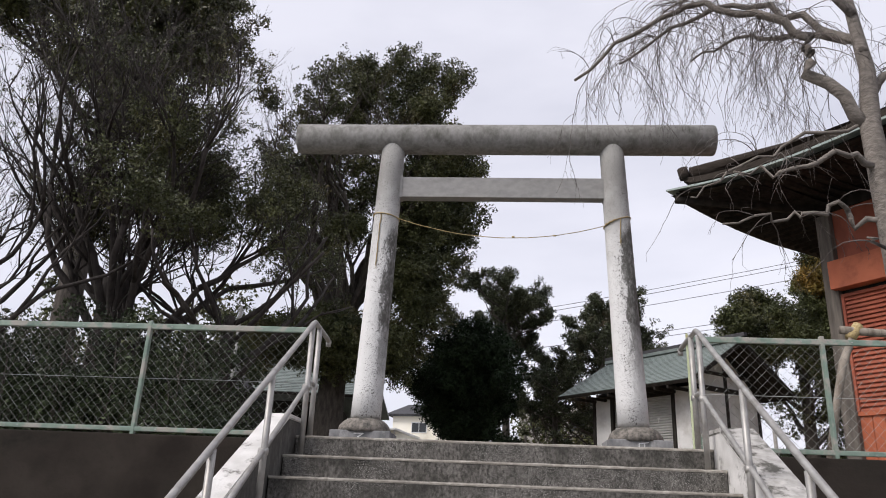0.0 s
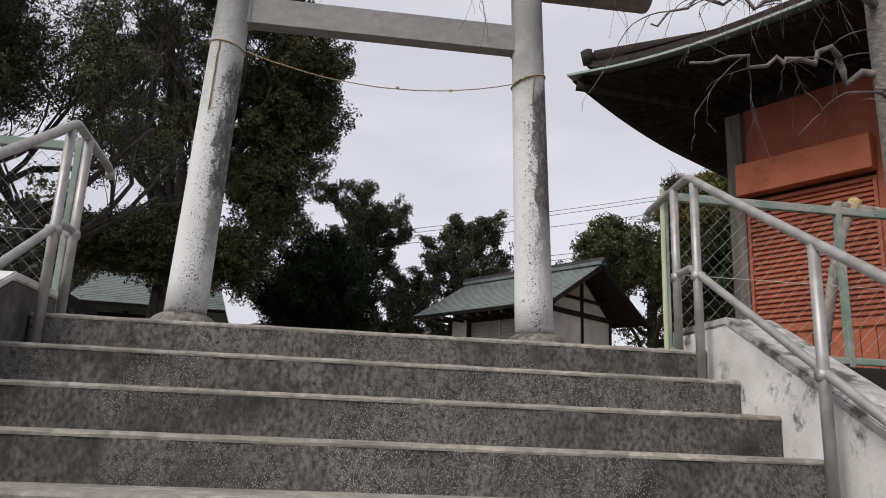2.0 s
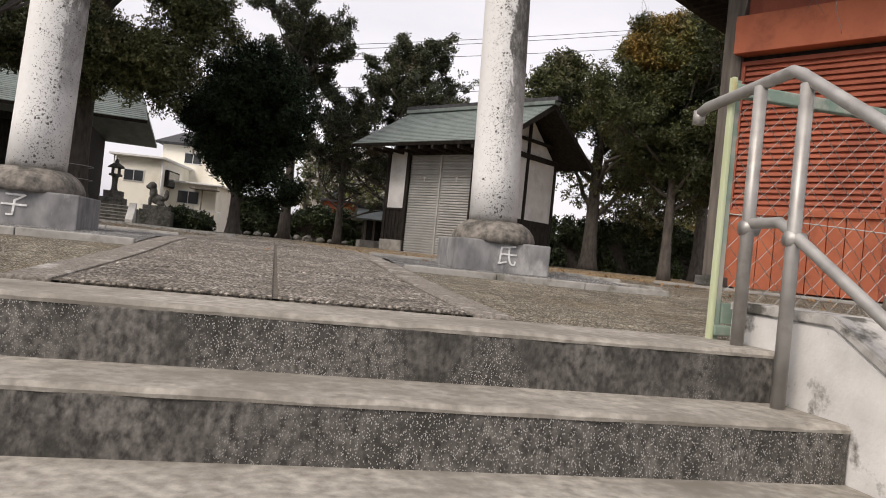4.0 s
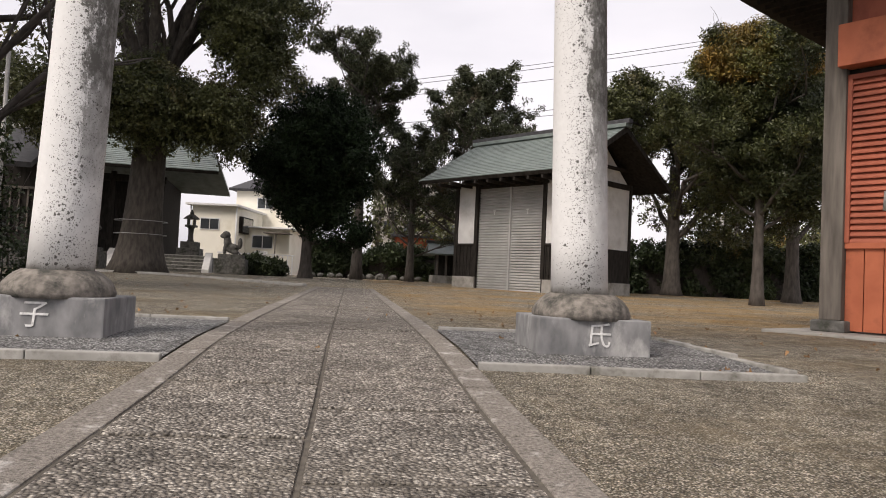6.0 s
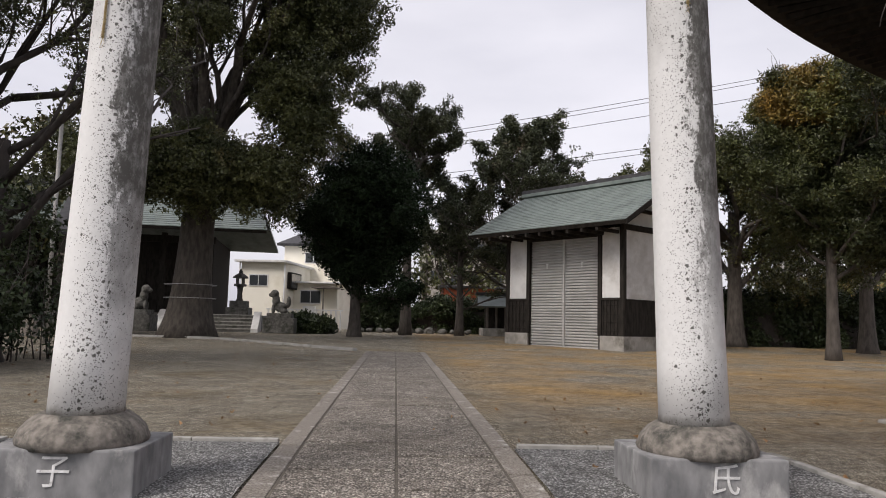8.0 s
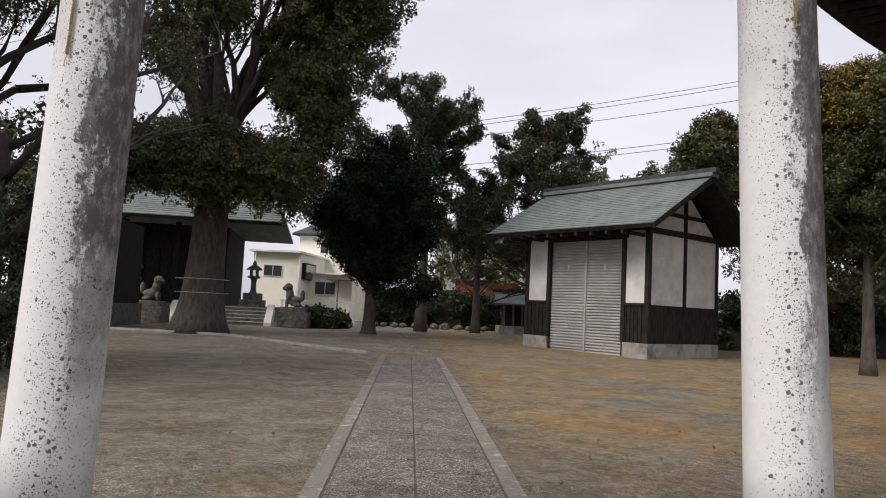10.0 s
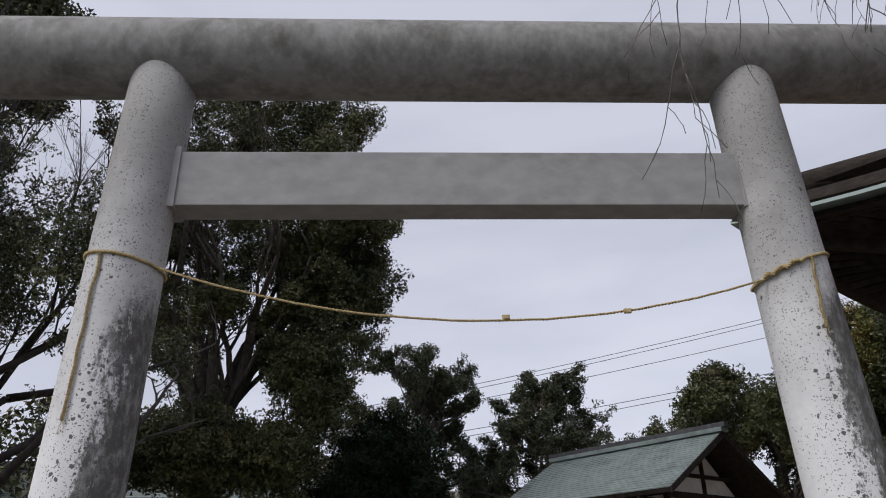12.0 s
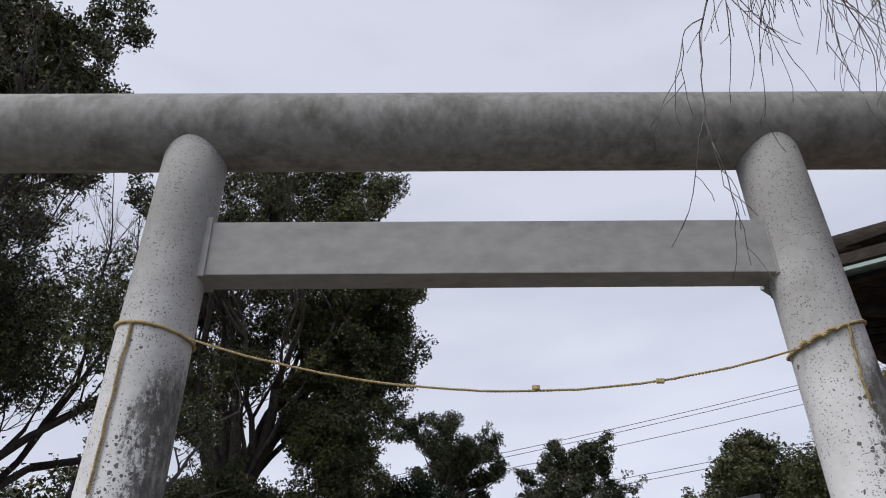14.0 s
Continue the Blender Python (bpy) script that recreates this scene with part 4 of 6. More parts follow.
def build_shed():
    """Local axes: x along the front from the near corner, y into the building, z up."""
    W, D, H = 5.66, 4.3, 4.40
    s = thing("storehouse", "white-plastered storehouse with steel shutters and green roof", "storehouse", (7.84, 31.0, 0.2), math.atan2(0.8, -0.6))
    # local y must point into the building: mirror the plan by using negative y
    def Y(v):
        return -v
    def bx(nm, x0, x1, y0, y1, z0, z1, mat, bev=0.01, parent=s, label=""):
        ya, yb = sorted((Y(y0), Y(y1)))
        return part(nm, boxed(x0, x1, ya, yb, z0, z1, bev), mat, parent, label)
    bx("plinth", -0.05, 0.98, -0.05, 0.2, -0.2, 0.55, M_plinth, label="concrete plinth")
    bx("plinth", 4.47, W + 0.05, -0.05, 0.2, -0.2, 0.55, M_plinth, label="concrete plinth")
    bx("plinth", -0.05, 0.2, 0.2, D + 0.05, -0.2, 0.55, M_plinth, label="concrete plinth")
    bx("plinth", W - 0.2, W + 0.05, 0.2, D + 0.05, -0.2, 0.55, M_plinth, label="concrete plinth")
    bx("plinth", 0.2, W - 0.2, D - 0.2, D + 0.05, -0.2, 0.55, M_plinth, label="concrete plinth")
    wains = 1.86
    for x0, x1 in ((0.0, 0.98), (4.47, W)):
        bx("wainscot", x0, x1, 0.02, 0.15, 0.55, wains, M_dark, label="dark timber wainscot")
        bx("plaster_panel", x0, x1, 0.03, 0.14, wains, H, M_plaster, label="white plaster panel")
        n = 6
        for i in range(n):
            xx = x0 + 0.1 + (x1 - x0 - 0.2) * i / (n - 1)
            bx("batten", xx - 0.02, xx + 0.02, -0.02, 0.02, 0.58, wains - 0.05, M_dark)
        for zz in (0.75, 1.05, 1.35, 1.65):
            bx("batten", x0 + 0.06, x1 - 0.06, -0.012, 0.02, zz - 0.02, zz + 0.02, M_dark)
    bx("wainscot", 0.02, 0.15, 0.15, D, 0.55, wains, M_dark, label="dark timber wainscot")
    bx("plaster_panel", 0.03, 0.14, 0.14, D, wains, H + 0.02, M_plaster, label="white plaster panel")
    bx("side_wall", W - 0.15, W - 0.02, 0.15, D, 0.55, H, M_plaster)
    bx("back_wall", 0.15, W - 0.15, D - 0.15, D - 0.02, 0.55, H, M_plaster)
    bm = bmesh.new()
    prism(bm, [(Y(0.1), H), (Y(D - 0.1), H), (Y(D / 2), 6.05)], 0.05, 0.14, "x")
    part("gable_wall", bm, M_plaster, s)
    bm = bmesh.new()
    prism(bm, [(Y(0.1), H), (Y(D - 0.1), H), (Y(D / 2), 6.05)], W - 0.14, W - 0.05, "x")
    part("gable_wall", bm, M_plaster, s)
    for x in (0.0, 0.96, 4.44, W - 0.1):
        bx("corner_post", x - 0.03, x + 0.13, -0.04, 0.12, 0.55, H, M_dark)
    for y in (0.0, D / 2 - 0.06, D - 0.12):
        bx("corner_post", -0.04, 0.10, y, y + 0.13, 0.55, H + (1.55 if 1 < y < 3 else 0.0), M_dark)
    bx("beam", -0.06, 0.10, -0.04, D, H - 0.10, H + 0.10, M_dark)
    bx("beam", -0.06, 0.12, 0.5, D - 0.5, 5.0, 5.12, M_dark)
    bx("lintel", 0.95, 4.5, -0.02, 0.16, 4.12, H + 0.15, M_dark)
    bx("sill_rail", 0.0, 0.98, -0.035, 0.1, wains - 0.04, wains + 0.04, M_dark)
    bx("sill_rail", 4.47, W, -0.035, 0.1, wains - 0.04, wains + 0.04, M_dark)
    # two roller shutters of narrow slats
    for x0, x1 in ((1.08, 2.70), (2.76, 4.42)):
        bm = bmesh.new()
        z = 0.02
        prof = []
        while z < 4.12:
            prof += [(0.07, z), (0.07, z + 0.026), (-0.012, z + 0.034), (-0.016, z + 0.066), (-0.012, z + 0.098), (0.07, z + 0.104)]
            z += 0.106
        a = [bm.verts.new((x0, Y(0.10 + p[0]), p[1])) for p in prof]
        b = [bm.verts.new((x1, Y(0.10 + p[0]), p[1])) for p in prof]
        for i in range(len(prof) - 1):
            bm.faces.new((a[i], b[i], b[i + 1], a[i + 1]))
        sh = part("shutter", bm, M_shutter, s, "grey slatted steel roller shutter")
        bx("bottom_bar", x0, x1, 0.06, 0.13, -0.02, 0.03, M_white, 0.004, sh)
        xm = (x0 + x1) / 2
        bx("notice", xm - 0.06, xm + 0.06, 0.075, 0.085, 3.18, 3.24, M_letter, 0, sh, "small white notice")
        bx("notice", xm - 0.02, xm + 0.03, 0.075, 0.085, 3.05, 3.18, M_letter, 0, sh, "small white notice")
    bx("shutter_guide", 2.69, 2.77, 0.02, 0.14, -0.02, 4.15, M_shutter)
    bx("shutter_guide", 0.98, 1.09, 0.02, 0.16, -0.02, 4.15, M_dark)
    bx("shutter_guide", 4.41, 4.50, 0.02, 0.16, -0.02, 4.15, M_dark)
    bx("apron", 0.3, 5.3, -0.7, 0.0, -0.22, -0.06, M_plinth, label="low concrete apron")
    # roof: long courses of copper sheet
    over, gab, ze, zr = 1.25, 1.0, 4.42, 6.42
    xa, xb = -gab, W + gab
    rows = 22
    for side in (0, 1):
        yo = -over if side == 0 else D + over
        bm = bmesh.new()
        roof_slab(bm, *([(xa, Y(yo), ze), (xb, Y(yo), ze), (xb, Y(D / 2), zr), (xa, Y(D / 2), zr)] if side == 0 else [(xb, Y(yo), ze), (xa, Y(yo), ze), (xa, Y(D / 2), zr), (xb, Y(D / 2), zr)]), 0.14)
        part("roof_deck", bm, M_dark, s, "dark timber roof underside")
        for i in range(rows):
            u0, u1 = i / rows, (i + 1.0) / rows
            y0, y1 = yo + (D / 2 - yo) * u0, yo + (D / 2 - yo) * u1
            z0, z1 = ze + (zr - ze) * u0, ze + (zr - ze) * u1
            bm = bmesh.new()
            prism(bm, [(Y(y0), z0 + 0.045), (Y(y0), z0 + 0.012), (Y(y1), z1 + 0.008), (Y(y1), z1 + 0.02)], xa - 0.02, xb + 0.02, "x")
            part("roof_course", bm, M_copper, s)
    for xg in (xa, xb):
        for yo in (-over, D + over):
            bm = bmesh.new()
            sgn = -0.05 if xg < 0 else 0.05
            prism(bm, [(Y(yo), ze - 0.16), (Y(yo), ze + 0.03), (Y(D / 2), zr + 0.03), (Y(D / 2), zr - 0.2)], xg, xg + sgn, "x")
            part("bargeboard", bm, M_dark, s)
    bx("ridge_cap", xa - 0.12, xb + 0.12, D / 2 - 0.22, D / 2 + 0.22, zr - 0.02, zr + 0.13, M_copper, 0.02, label="green copper ridge cap")
    bx("ridge_cap", xa - 0.2, xb + 0.2, D / 2 - 0.13, D / 2 + 0.13, zr + 0.13, zr + 0.30, M_rooftile, 0.02)
    for i in range(9):
        xx = 0.2 + i * 0.66
        bx("rafter", xx, xx + 0.09, -over + 0.05, 0.1, ze - 0.26, ze - 0.14, M_dark, 0)


build_shed()


# ---- red festival hall ----
def build_hall():
    P = Vector((5.9, 13.2, 0.14))
    # local x runs along the visible wall, local y away from the viewer
    h = thing("festival_hall", "red-boarded festival hall with deep dark eaves", "hall", P, radians(-57))
    h.scale = (1.155, 1.155, 1.155)
    W = 6.3
    def bx(nm, x0, x1, y0, y1, z0, z1, mat, bev=0.008, parent=h, label=""):
        return part(nm, boxed(x0, x1, y0, y1, z0, z1, bev), mat, parent, label)
    bx("base_slab", -0.5, W + 0.5, -0.55, W + 0.5, -0.3, 0.04, M_plinth, 0.02, label="low concrete base slab")
    for x in (0.0, 5.5):
        bx("foot_stone", x - 0.17, x + 0.17, -0.17, 0.17, 0.04, 0.16, M_stone, 0.02)
        bx("post", x - 0.11, x + 0.11, -0.11, 0.11, 0.16, 4.0, M_wood, 0.012, label="weathered grey timber post")
    bx("foot_stone", -0.17, 0.17, W - 0.3, W, 0.04, 0.16, M_stone, 0.02)
    bx("post", -0.11, 0.11, W - 0.26, W - 0.04, 0.16, 4.0, M_wood, 0.012)
    bays = ((0.11, 1.74), (1.96, 3.59), (3.81, 5.39))
    for x0, x1 in ((1.74, 1.96), (3.59, 3.81)):
        bx("pier_board", x0, x1, -0.04, 0.04, 0.06, 4.1, M_red, 0.006)
    for x0, x1 in bays:
        n = 9
        for i in range(n):
            a, b = x0 + (x1 - x0) * i / n, x0 + (x1 - x0) * (i + 1) / n
            bx("lower_board", a + 0.004, b - 0.004, -0.03, 0.02, 0.06, 0.90, M_redboard, 0.004)
        bx("sill", x0, x1, -0.06, 0.03, 0.90, 0.96, M_redboard, 0.006)
        rows = 26
        for i in range(rows):
            z0 = 0.96 + 1.70 * i / rows
            z1 = 0.96 + 1.70 * (i + 1) / rows
            bm = bmesh.new()
            prism(bm, [(-0.055, z0), (-0.055, z0 + 0.012), (-0.018, z1), (0.02, z1), (0.02, z0)], x0 + 0.04, x1 - 0.04, "x")
            part("siding_board", bm, M_red, h)
        bx("frame", x0, x0 + 0.045, -0.07, 0.02, 0.96, 2.66, M_red, 0.004)
        bx("frame", x1 - 0.045, x1, -0.07, 0.02, 0.96, 2.66, M_red, 0.004)
        bx("frame", x0, x1, -0.07, 0.02, 2.65, 2.70, M_red, 0.004)
        # dark strip painted in as the shadow below the shutter box
        bx("painted_shade_strip", x0, x1, -0.02, 0.04, 2.70, 2.78, M_dark, 0.0)
        bx("shutter_box", x0 - 0.05, x1 + 0.02, -0.22, 0.0, 2.76, 3.20, M_redboard, 0.01, label="vermilion shutter box")
        bx("upper_wall", x0, x1, 0.0, 0.08, 3.20, 4.1, M_red, 0.0)
    bx("back_wall", 0.0, W, 2.4, 2.5, 0.04, 4.0, M_red, 0.0)
    bx("side_wall", -0.06, 0.06, 0.12, W - 0.2, 0.06, 4.05, M_red, 0.0)
    bx("wall_plate", -0.1, W, -0.05, 0.12, 4.05, 4.2, M_dark, 0.01)
    bx("wall_plate", -0.08, 0.1, 0.1, W, 4.05, 4.2, M_dark, 0.01)
    # deep hipped roof whose eaves sweep up to the corner
    O, ze = 1.63, 4.21
    n = 26
    def eave(u, side):
        c = -O + (W + 2 * O) * u
        lift = 0.35 * max(0.0, 1 - min(c + O, W + O - c) / 2.9) ** 2
        return Vector({0: (c, -O, ze + lift), 1: (-O, c, ze + lift)}[side])
    def ridge(u, side):
        c = -O + (W + 2 * O) * u
        k = min(max(c, W / 2 - 0.9), W / 2 + 0.9)
        return Vector({0: (k, W / 2, ze + 2.3), 1: (W / 2, k, ze + 2.3)}[side])
    for side in (0, 1):
        top, und, edge = bmesh.new(), bmesh.new(), bmesh.new()
        m = 14
        def sheet(bm, dz):
            grid = []
            for i in range(n + 1):
                e, r = eave(i / n, side), ridge(i / n, side)
                row = []
                for j in range(m + 1):
                    t = 0.05 + 0.95 * j / m
                    p = e.lerp(r, t)
                    p.z = e.z + (r.z - e.z) * (0.62 * t + 0.38 * t * t) + dz
                    row.append(bm.verts.new(p))
                grid.append(row)
            for a, b in zip(grid, grid[1:]):
                for j in range(m):
                    f = bm.faces.new((a[j], b[j], b[j + 1], a[j + 1]) if side == 0 else (a[j], a[j + 1], b[j + 1], b[j]))
                    f.smooth = True
        sheet(top, 0.25)
        part("roof", top, M_hallroof, h, "dark layered roof covering")
        # soffit boards
        g = []
        for i in range(n + 1):
            e = eave(i / n, side)
            c = -O + (W + 2 * O) * i / n
            k = min(max(c, 0.0), W)
            w = Vector({0: (k, 0.0, 4.27), 1: (0.0, k, 4.27)}[side])
            g.append([und.verts.new(e), und.verts.new(e.lerp(w, 0.5) - Vector((0, 0, 0.03))), und.verts.new(w)])
        for a, b in zip(g, g[1:]):
            for j in range(2):
                und.faces.new((a[j], a[j + 1], b[j + 1], b[j]))
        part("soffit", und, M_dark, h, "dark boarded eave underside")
        for za, zb, mat, out, nm in ((-0.01, 0.085, M_dark, -0.10, "eave_board"), (0.085, 0.118, M_edge, 0.05, "eave_edge"), (0.122, 0.235, M_hallroof, -0.20, "roof_edge"), (0.235, 0.335, M_hallroof, -0.16, "roof_edge")):
            bm = bmesh.new()
            q = []
            for i in range(n + 1):
                e = eave(i / n, side)
                along = -out if i == 0 else out if i == n else 0.0
                o = Vector({0: (along, -out, 0), 1: (-out, along, 0)}[side])
                inn = Vector({0: (0.3 if i == 0 else 0, 0.3, 0), 1: (0.3, 0.3 if i == 0 else 0, 0)}[side])
                q.append([bm.verts.new(e + o + Vector((0, 0, za))), bm.verts.new(e + o + Vector((0, 0, zb))), bm.verts.new(e + inn + Vector((0, 0, zb))), bm.verts.new(e + inn + Vector((0, 0, za)))])
            for a, b in zip(q, q[1:]):
                for j in range(4):
                    bm.faces.new((a[j], a[(j + 1) % 4], b[(j + 1) % 4], b[j]))
            bm.faces.new(q[0])
            bm.faces.new(q[-1][::-1])
            bmesh.ops.recalc_face_normals(bm, faces=bm.faces[:])
            part(nm, bm, mat, h, "pale green copper eave edge" if nm == "eave_edge" else "")
        k = 46
        for i in range(1, k):
            u = i / k
            e = eave(u, side)
            c = -O + (W + 2 * O) * u
            kk = min(max(c, 0.0), W)
            w = Vector({0: (kk, 0.0, 4.27), 1: (0.0, kk, 4.27)}[side])
            a = e.lerp(w, 0.10) - Vector((0, 0, 0.025))
            b = w - Vector((0, 0, 0.06))
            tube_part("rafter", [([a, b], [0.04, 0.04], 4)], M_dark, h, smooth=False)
    tube_part("hip_ridge", [([eave(0, 0) + Vector((0.25, 0.25, 0.36)), eave(0, 0).lerp(ridge(0, 0), 0.5) + Vector((0, 0, 0.08)), ridge(0, 0) + Vector((0, 0, 0.4))], [0.13, 0.14, 0.16], 10)], M_hallroof, h)
    tube_part("hip_end_tile", [([eave(0, 0) + Vector((0.18, 0.18, 0.30)), eave(0, 0) + Vector((0.15, 0.15, 0.48))], [0.10, 0.09], 8)], M_hallroof, h)
    tube_part("corner_rafter", [([eave(0, 0) + Vector((0.05, 0.05, -0.05)), Vector((0, 0, 4.13))], [0.09, 0.1], 6)], M_dark, h)


build_hall()


# ---- trees ----
def flare(x, y, z, r, h, lean=(0, 0), top=0.7, n=14):
    """A trunk path with flared foot."""
    pts, rad = [], []
    for i in range(n + 1):
        u = i / n
        pts.append((x + lean[0] * u, y + lean[1] * u, z - 0.15 + h * u))
        rad.append(r * (top + (1 - top) * (1 - u)) * (1 + 0.7 * math.exp(-u * 9)))
    return pts, rad, 20


def tree(name, label, at, trunk_r, trunk_h, seed, limbs, limb_len, depth, mat_bark, mat_leaf=None, leaf_n=0, leaf_size=0.15, spread=1.0, lean=(0, 0), limb_rise=(0.4, 1.0), droop=0.0, flat=0.75, centre_fill=None, category="tree", limb_from=0.45, limb_r=0.5, shrink=0.68, rise=0.08, forks=(2, 3), aspect=0.55, arc=(0, 6.283), fork_spread=0.7, keep=None, taper=0.0, prune=None):
    rng = random.Random(seed)
    x, y = at
    z = gz(x, y)
    t = thing(name, label, category, (0, 0, 0))
    tp = flare(x, y, z, trunk_r, trunk_h, lean)
    tube_part("trunk", [tp], mat_bark, t)
    tips = []
    for i in range(limbs):
        out = []
        u = limb_from + (1 - limb_from) * (i + 0.5) / limbs
        k = min(int(u * 14), 14)
        a = arc[0] + (arc[1] - arc[0]) * ((i * 0.381966 * 1.0) % 1.0) + rng.uniform(-0.3, 0.3)
        up = rng.uniform(*limb_rise)
        branch(rng, tp[0][k], (math.cos(a), math.sin(a), up), limb_len * (1 - taper * (i + 0.5) / limbs) * rng.uniform(0.75, 1.15), max(tp[1][k] * limb_r, 0.02), depth, out, tips, rise=rise, droop=droop, shrink=shrink, forks=forks, sides=7, spread=fork_spread, prune=prune)
        tube_part("limb", out, mat_bark, t)
    if mat_leaf:
        c = [tuple(p) for p in tips if not keep or keep(p)]
        if centre_fill:
            c += centre_fill
        leaves_part("crown", c, spread, leaf_n, leaf_size, mat_leaf, t, seed, flat, aspect=aspect)
    return t


def blob(rng, cx, cy, cz, rx, ry, rz, n, shell=0.45, low=-1.0):
    """Clump centres in an egg-shaped crown with a lumpy outline."""
    res = []
    while len(res) < n:
        v = Vector((rng.gauss(0, 1), rng.gauss(0, 1), rng.gauss(0, 1))).normalized()
        if v.z < low:
            continue
        q = rng.uniform(shell, 1.0) * (0.86 + 0.28 * noise.noise(v * 2.3 + Vector((cx, cy, 0))))
        res.append((cx + v.x * rx * q, cy + v.y * ry * q, cz + v.z * rz * q))
    return res


R = random.Random(11)
# great evergreen with several stems
tree("camphor_tree", "huge old evergreen with thick flared trunk and dense crown", (-7.85, 34.3), 0.72, 8.4, 21, 8, 5.0, 5, M_bark, M_leafcam, 480000, 0.066, 0.52, lean=(0.3, 0), limb_rise=(1.0, 2.4), limb_from=0.8, limb_r=0.55, fork_spread=0.6,
     keep=lambda p: p.x < -1.0 and p.z < 21.6 and ((p.x + 6.6) / 4.6) ** 2 + ((p.z - 15.5) / 6.0) ** 2 > 0.45, prune=lambda p: p.x < -0.6 and p.z < 21.9, centre_fill=blob(R, -6.8, 34.2, 17.4, 4.7, 4.5, 5.2, 620, 0.72) + blob(R, -3.1, 34.0, 13.4, 2.7, 3.0, 3.4, 420, 0.3) + blob(R, -4.0, 33.8, 10.0, 2.6, 3.0, 2.0, 200, 0.3)
     + blob(R, -7.6, 32.9, 6.5, 3.2, 3.0, 1.9, 420, 0.3) + blob(R, -10.9, 33.0, 6.3, 2.2, 2.4, 1.7, 170, 0.3) + blob(R, -4.9, 33.2, 6.2, 1.8, 2.0, 1.7, 190, 0.3) + blob(R, -3.7, 33.8, 8.4, 1.7, 2.0, 1.6, 110, 0.3) + blob(R, -9.8, 34, 12.5, 3.4, 3.5, 4.0, 160))
# dark rounded yew
tree("yew_tree", "very dark dense rounded evergreen on a slim trunk", (-1.9, 39.7), 0.26, 4.0, 31, 8, 2.2, 2, M_barkdark, M_leafdark, 170000, 0.11, 0.42, limb_rise=(0.3, 1.0),
     keep=lambda p: p.z < 8.5, centre_fill=blob(R, -1.45, 39.7, 6.2, 3.2, 3.0, 3.5, 800, 0.25) + blob(R, -1.7, 39.7, 3.4, 1.6, 1.5, 1.2, 120, 0.2), aspect=0.3)
tree("cedar_tree", "tall cedar with brownish clumped top on a bare trunk", (0.5, 46.0), 0.24, 12.2, 41, 16, 1.7, 3, M_barkdark, M_leafced, 52000, 0.07, 0.34, limb_from=0.68, limb_rise=(0.0, 0.5), fork_spread=0.9,
     keep=lambda p: p.z < 13.5, centre_fill=blob(R, 0.9, 46, 11.8, 2.1, 1.8, 1.5, 60, 0.4))
tree("pine_tree", "loose dark conifer with layered boughs", (7.0, 46.5), 0.26, 11.2, 51, 36, 4.1, 3, M_barkdark, M_leafced, 95000, 0.07, 0.32, limb_from=0.22, limb_rise=(0.1, 0.55), flat=0.4, fork_spread=0.7, limb_r=0.32, taper=0.66, shrink=0.6, keep=lambda p: p.z < 13.2)
tree("pine_tree", "loose dark conifer with thin layered boughs", (3.6, 48.0), 0.2, 7.6, 52, 22, 2.6, 3, M_barkdark, M_leafced, 40000, 0.07, 0.30, limb_from=0.25, limb_rise=(0.1, 0.55), flat=0.4, fork_spread=0.75, limb_r=0.32, taper=0.5, shrink=0.6)
tree("broadleaf_tree", "dark broad-leaved tree with reddish tinge behind the storehouse", (15.1, 38.0), 0.34, 6.2, 61, 9, 2.6, 5, M_barkdark, M_leafcam, 150000, 0.072, 0.48, limb_rise=(0.3, 1.0),
     keep=lambda p: p.z < 10.8, centre_fill=blob(R, 13.4, 38, 8.6, 3.0, 3.0, 2.1, 200, 0.4) + blob(R, 15.5, 38.5, 5.0, 4.2, 2.5, 2.1, 170, 0.4) + blob(R, 18.5, 39, 3.6, 3.6, 2.0, 1.6, 110, 0.3))
gold = tree("golden_conifer", "broad conifer with golden-brown top and green skirts", (13.9, 28.6), 0.17, 7.4, 71, 12, 2.2, 3, M_barkdark, M_leafskirt, 200000, 0.068, 0.42, limb_rise=(0.1, 0.8), limb_from=0.35,
            keep=lambda p: p.z < 9.2, centre_fill=blob(R, 14.2, 28.8, 6.0, 3.2, 3.0, 3.0, 560, 0.3) + blob(R, 15.4, 28.8, 4.2, 2.4, 2.4, 1.7, 160, 0.3), aspect=0.35)
leaves_part("crown", blob(R, 13.4, 28.4, 8.5, 2.3, 2.2, 1.5, 190, 0.6), 0.4, 70000, 0.068, M_leafgold, gold, 72, 0.75, "golden-brown crown top", 0.35)
tree("broadleaf_tree", "dark broad-leaved tree with slender trunk", (18.6, 34.0), 0.28, 6.0, 62, 9, 2.6, 4, M_barkdark, M_leafcam, 70000, 0.09, 0.5, centre_fill=blob(R, 18.6, 34, 7.2, 3.4, 3.0, 2.8, 140))


# winter-bare trees on the terrace beside the gate, an evergreen crown above them
def near_side(p):
    return p.x < (-4.3 if p.z < 8.3 else -5.6)


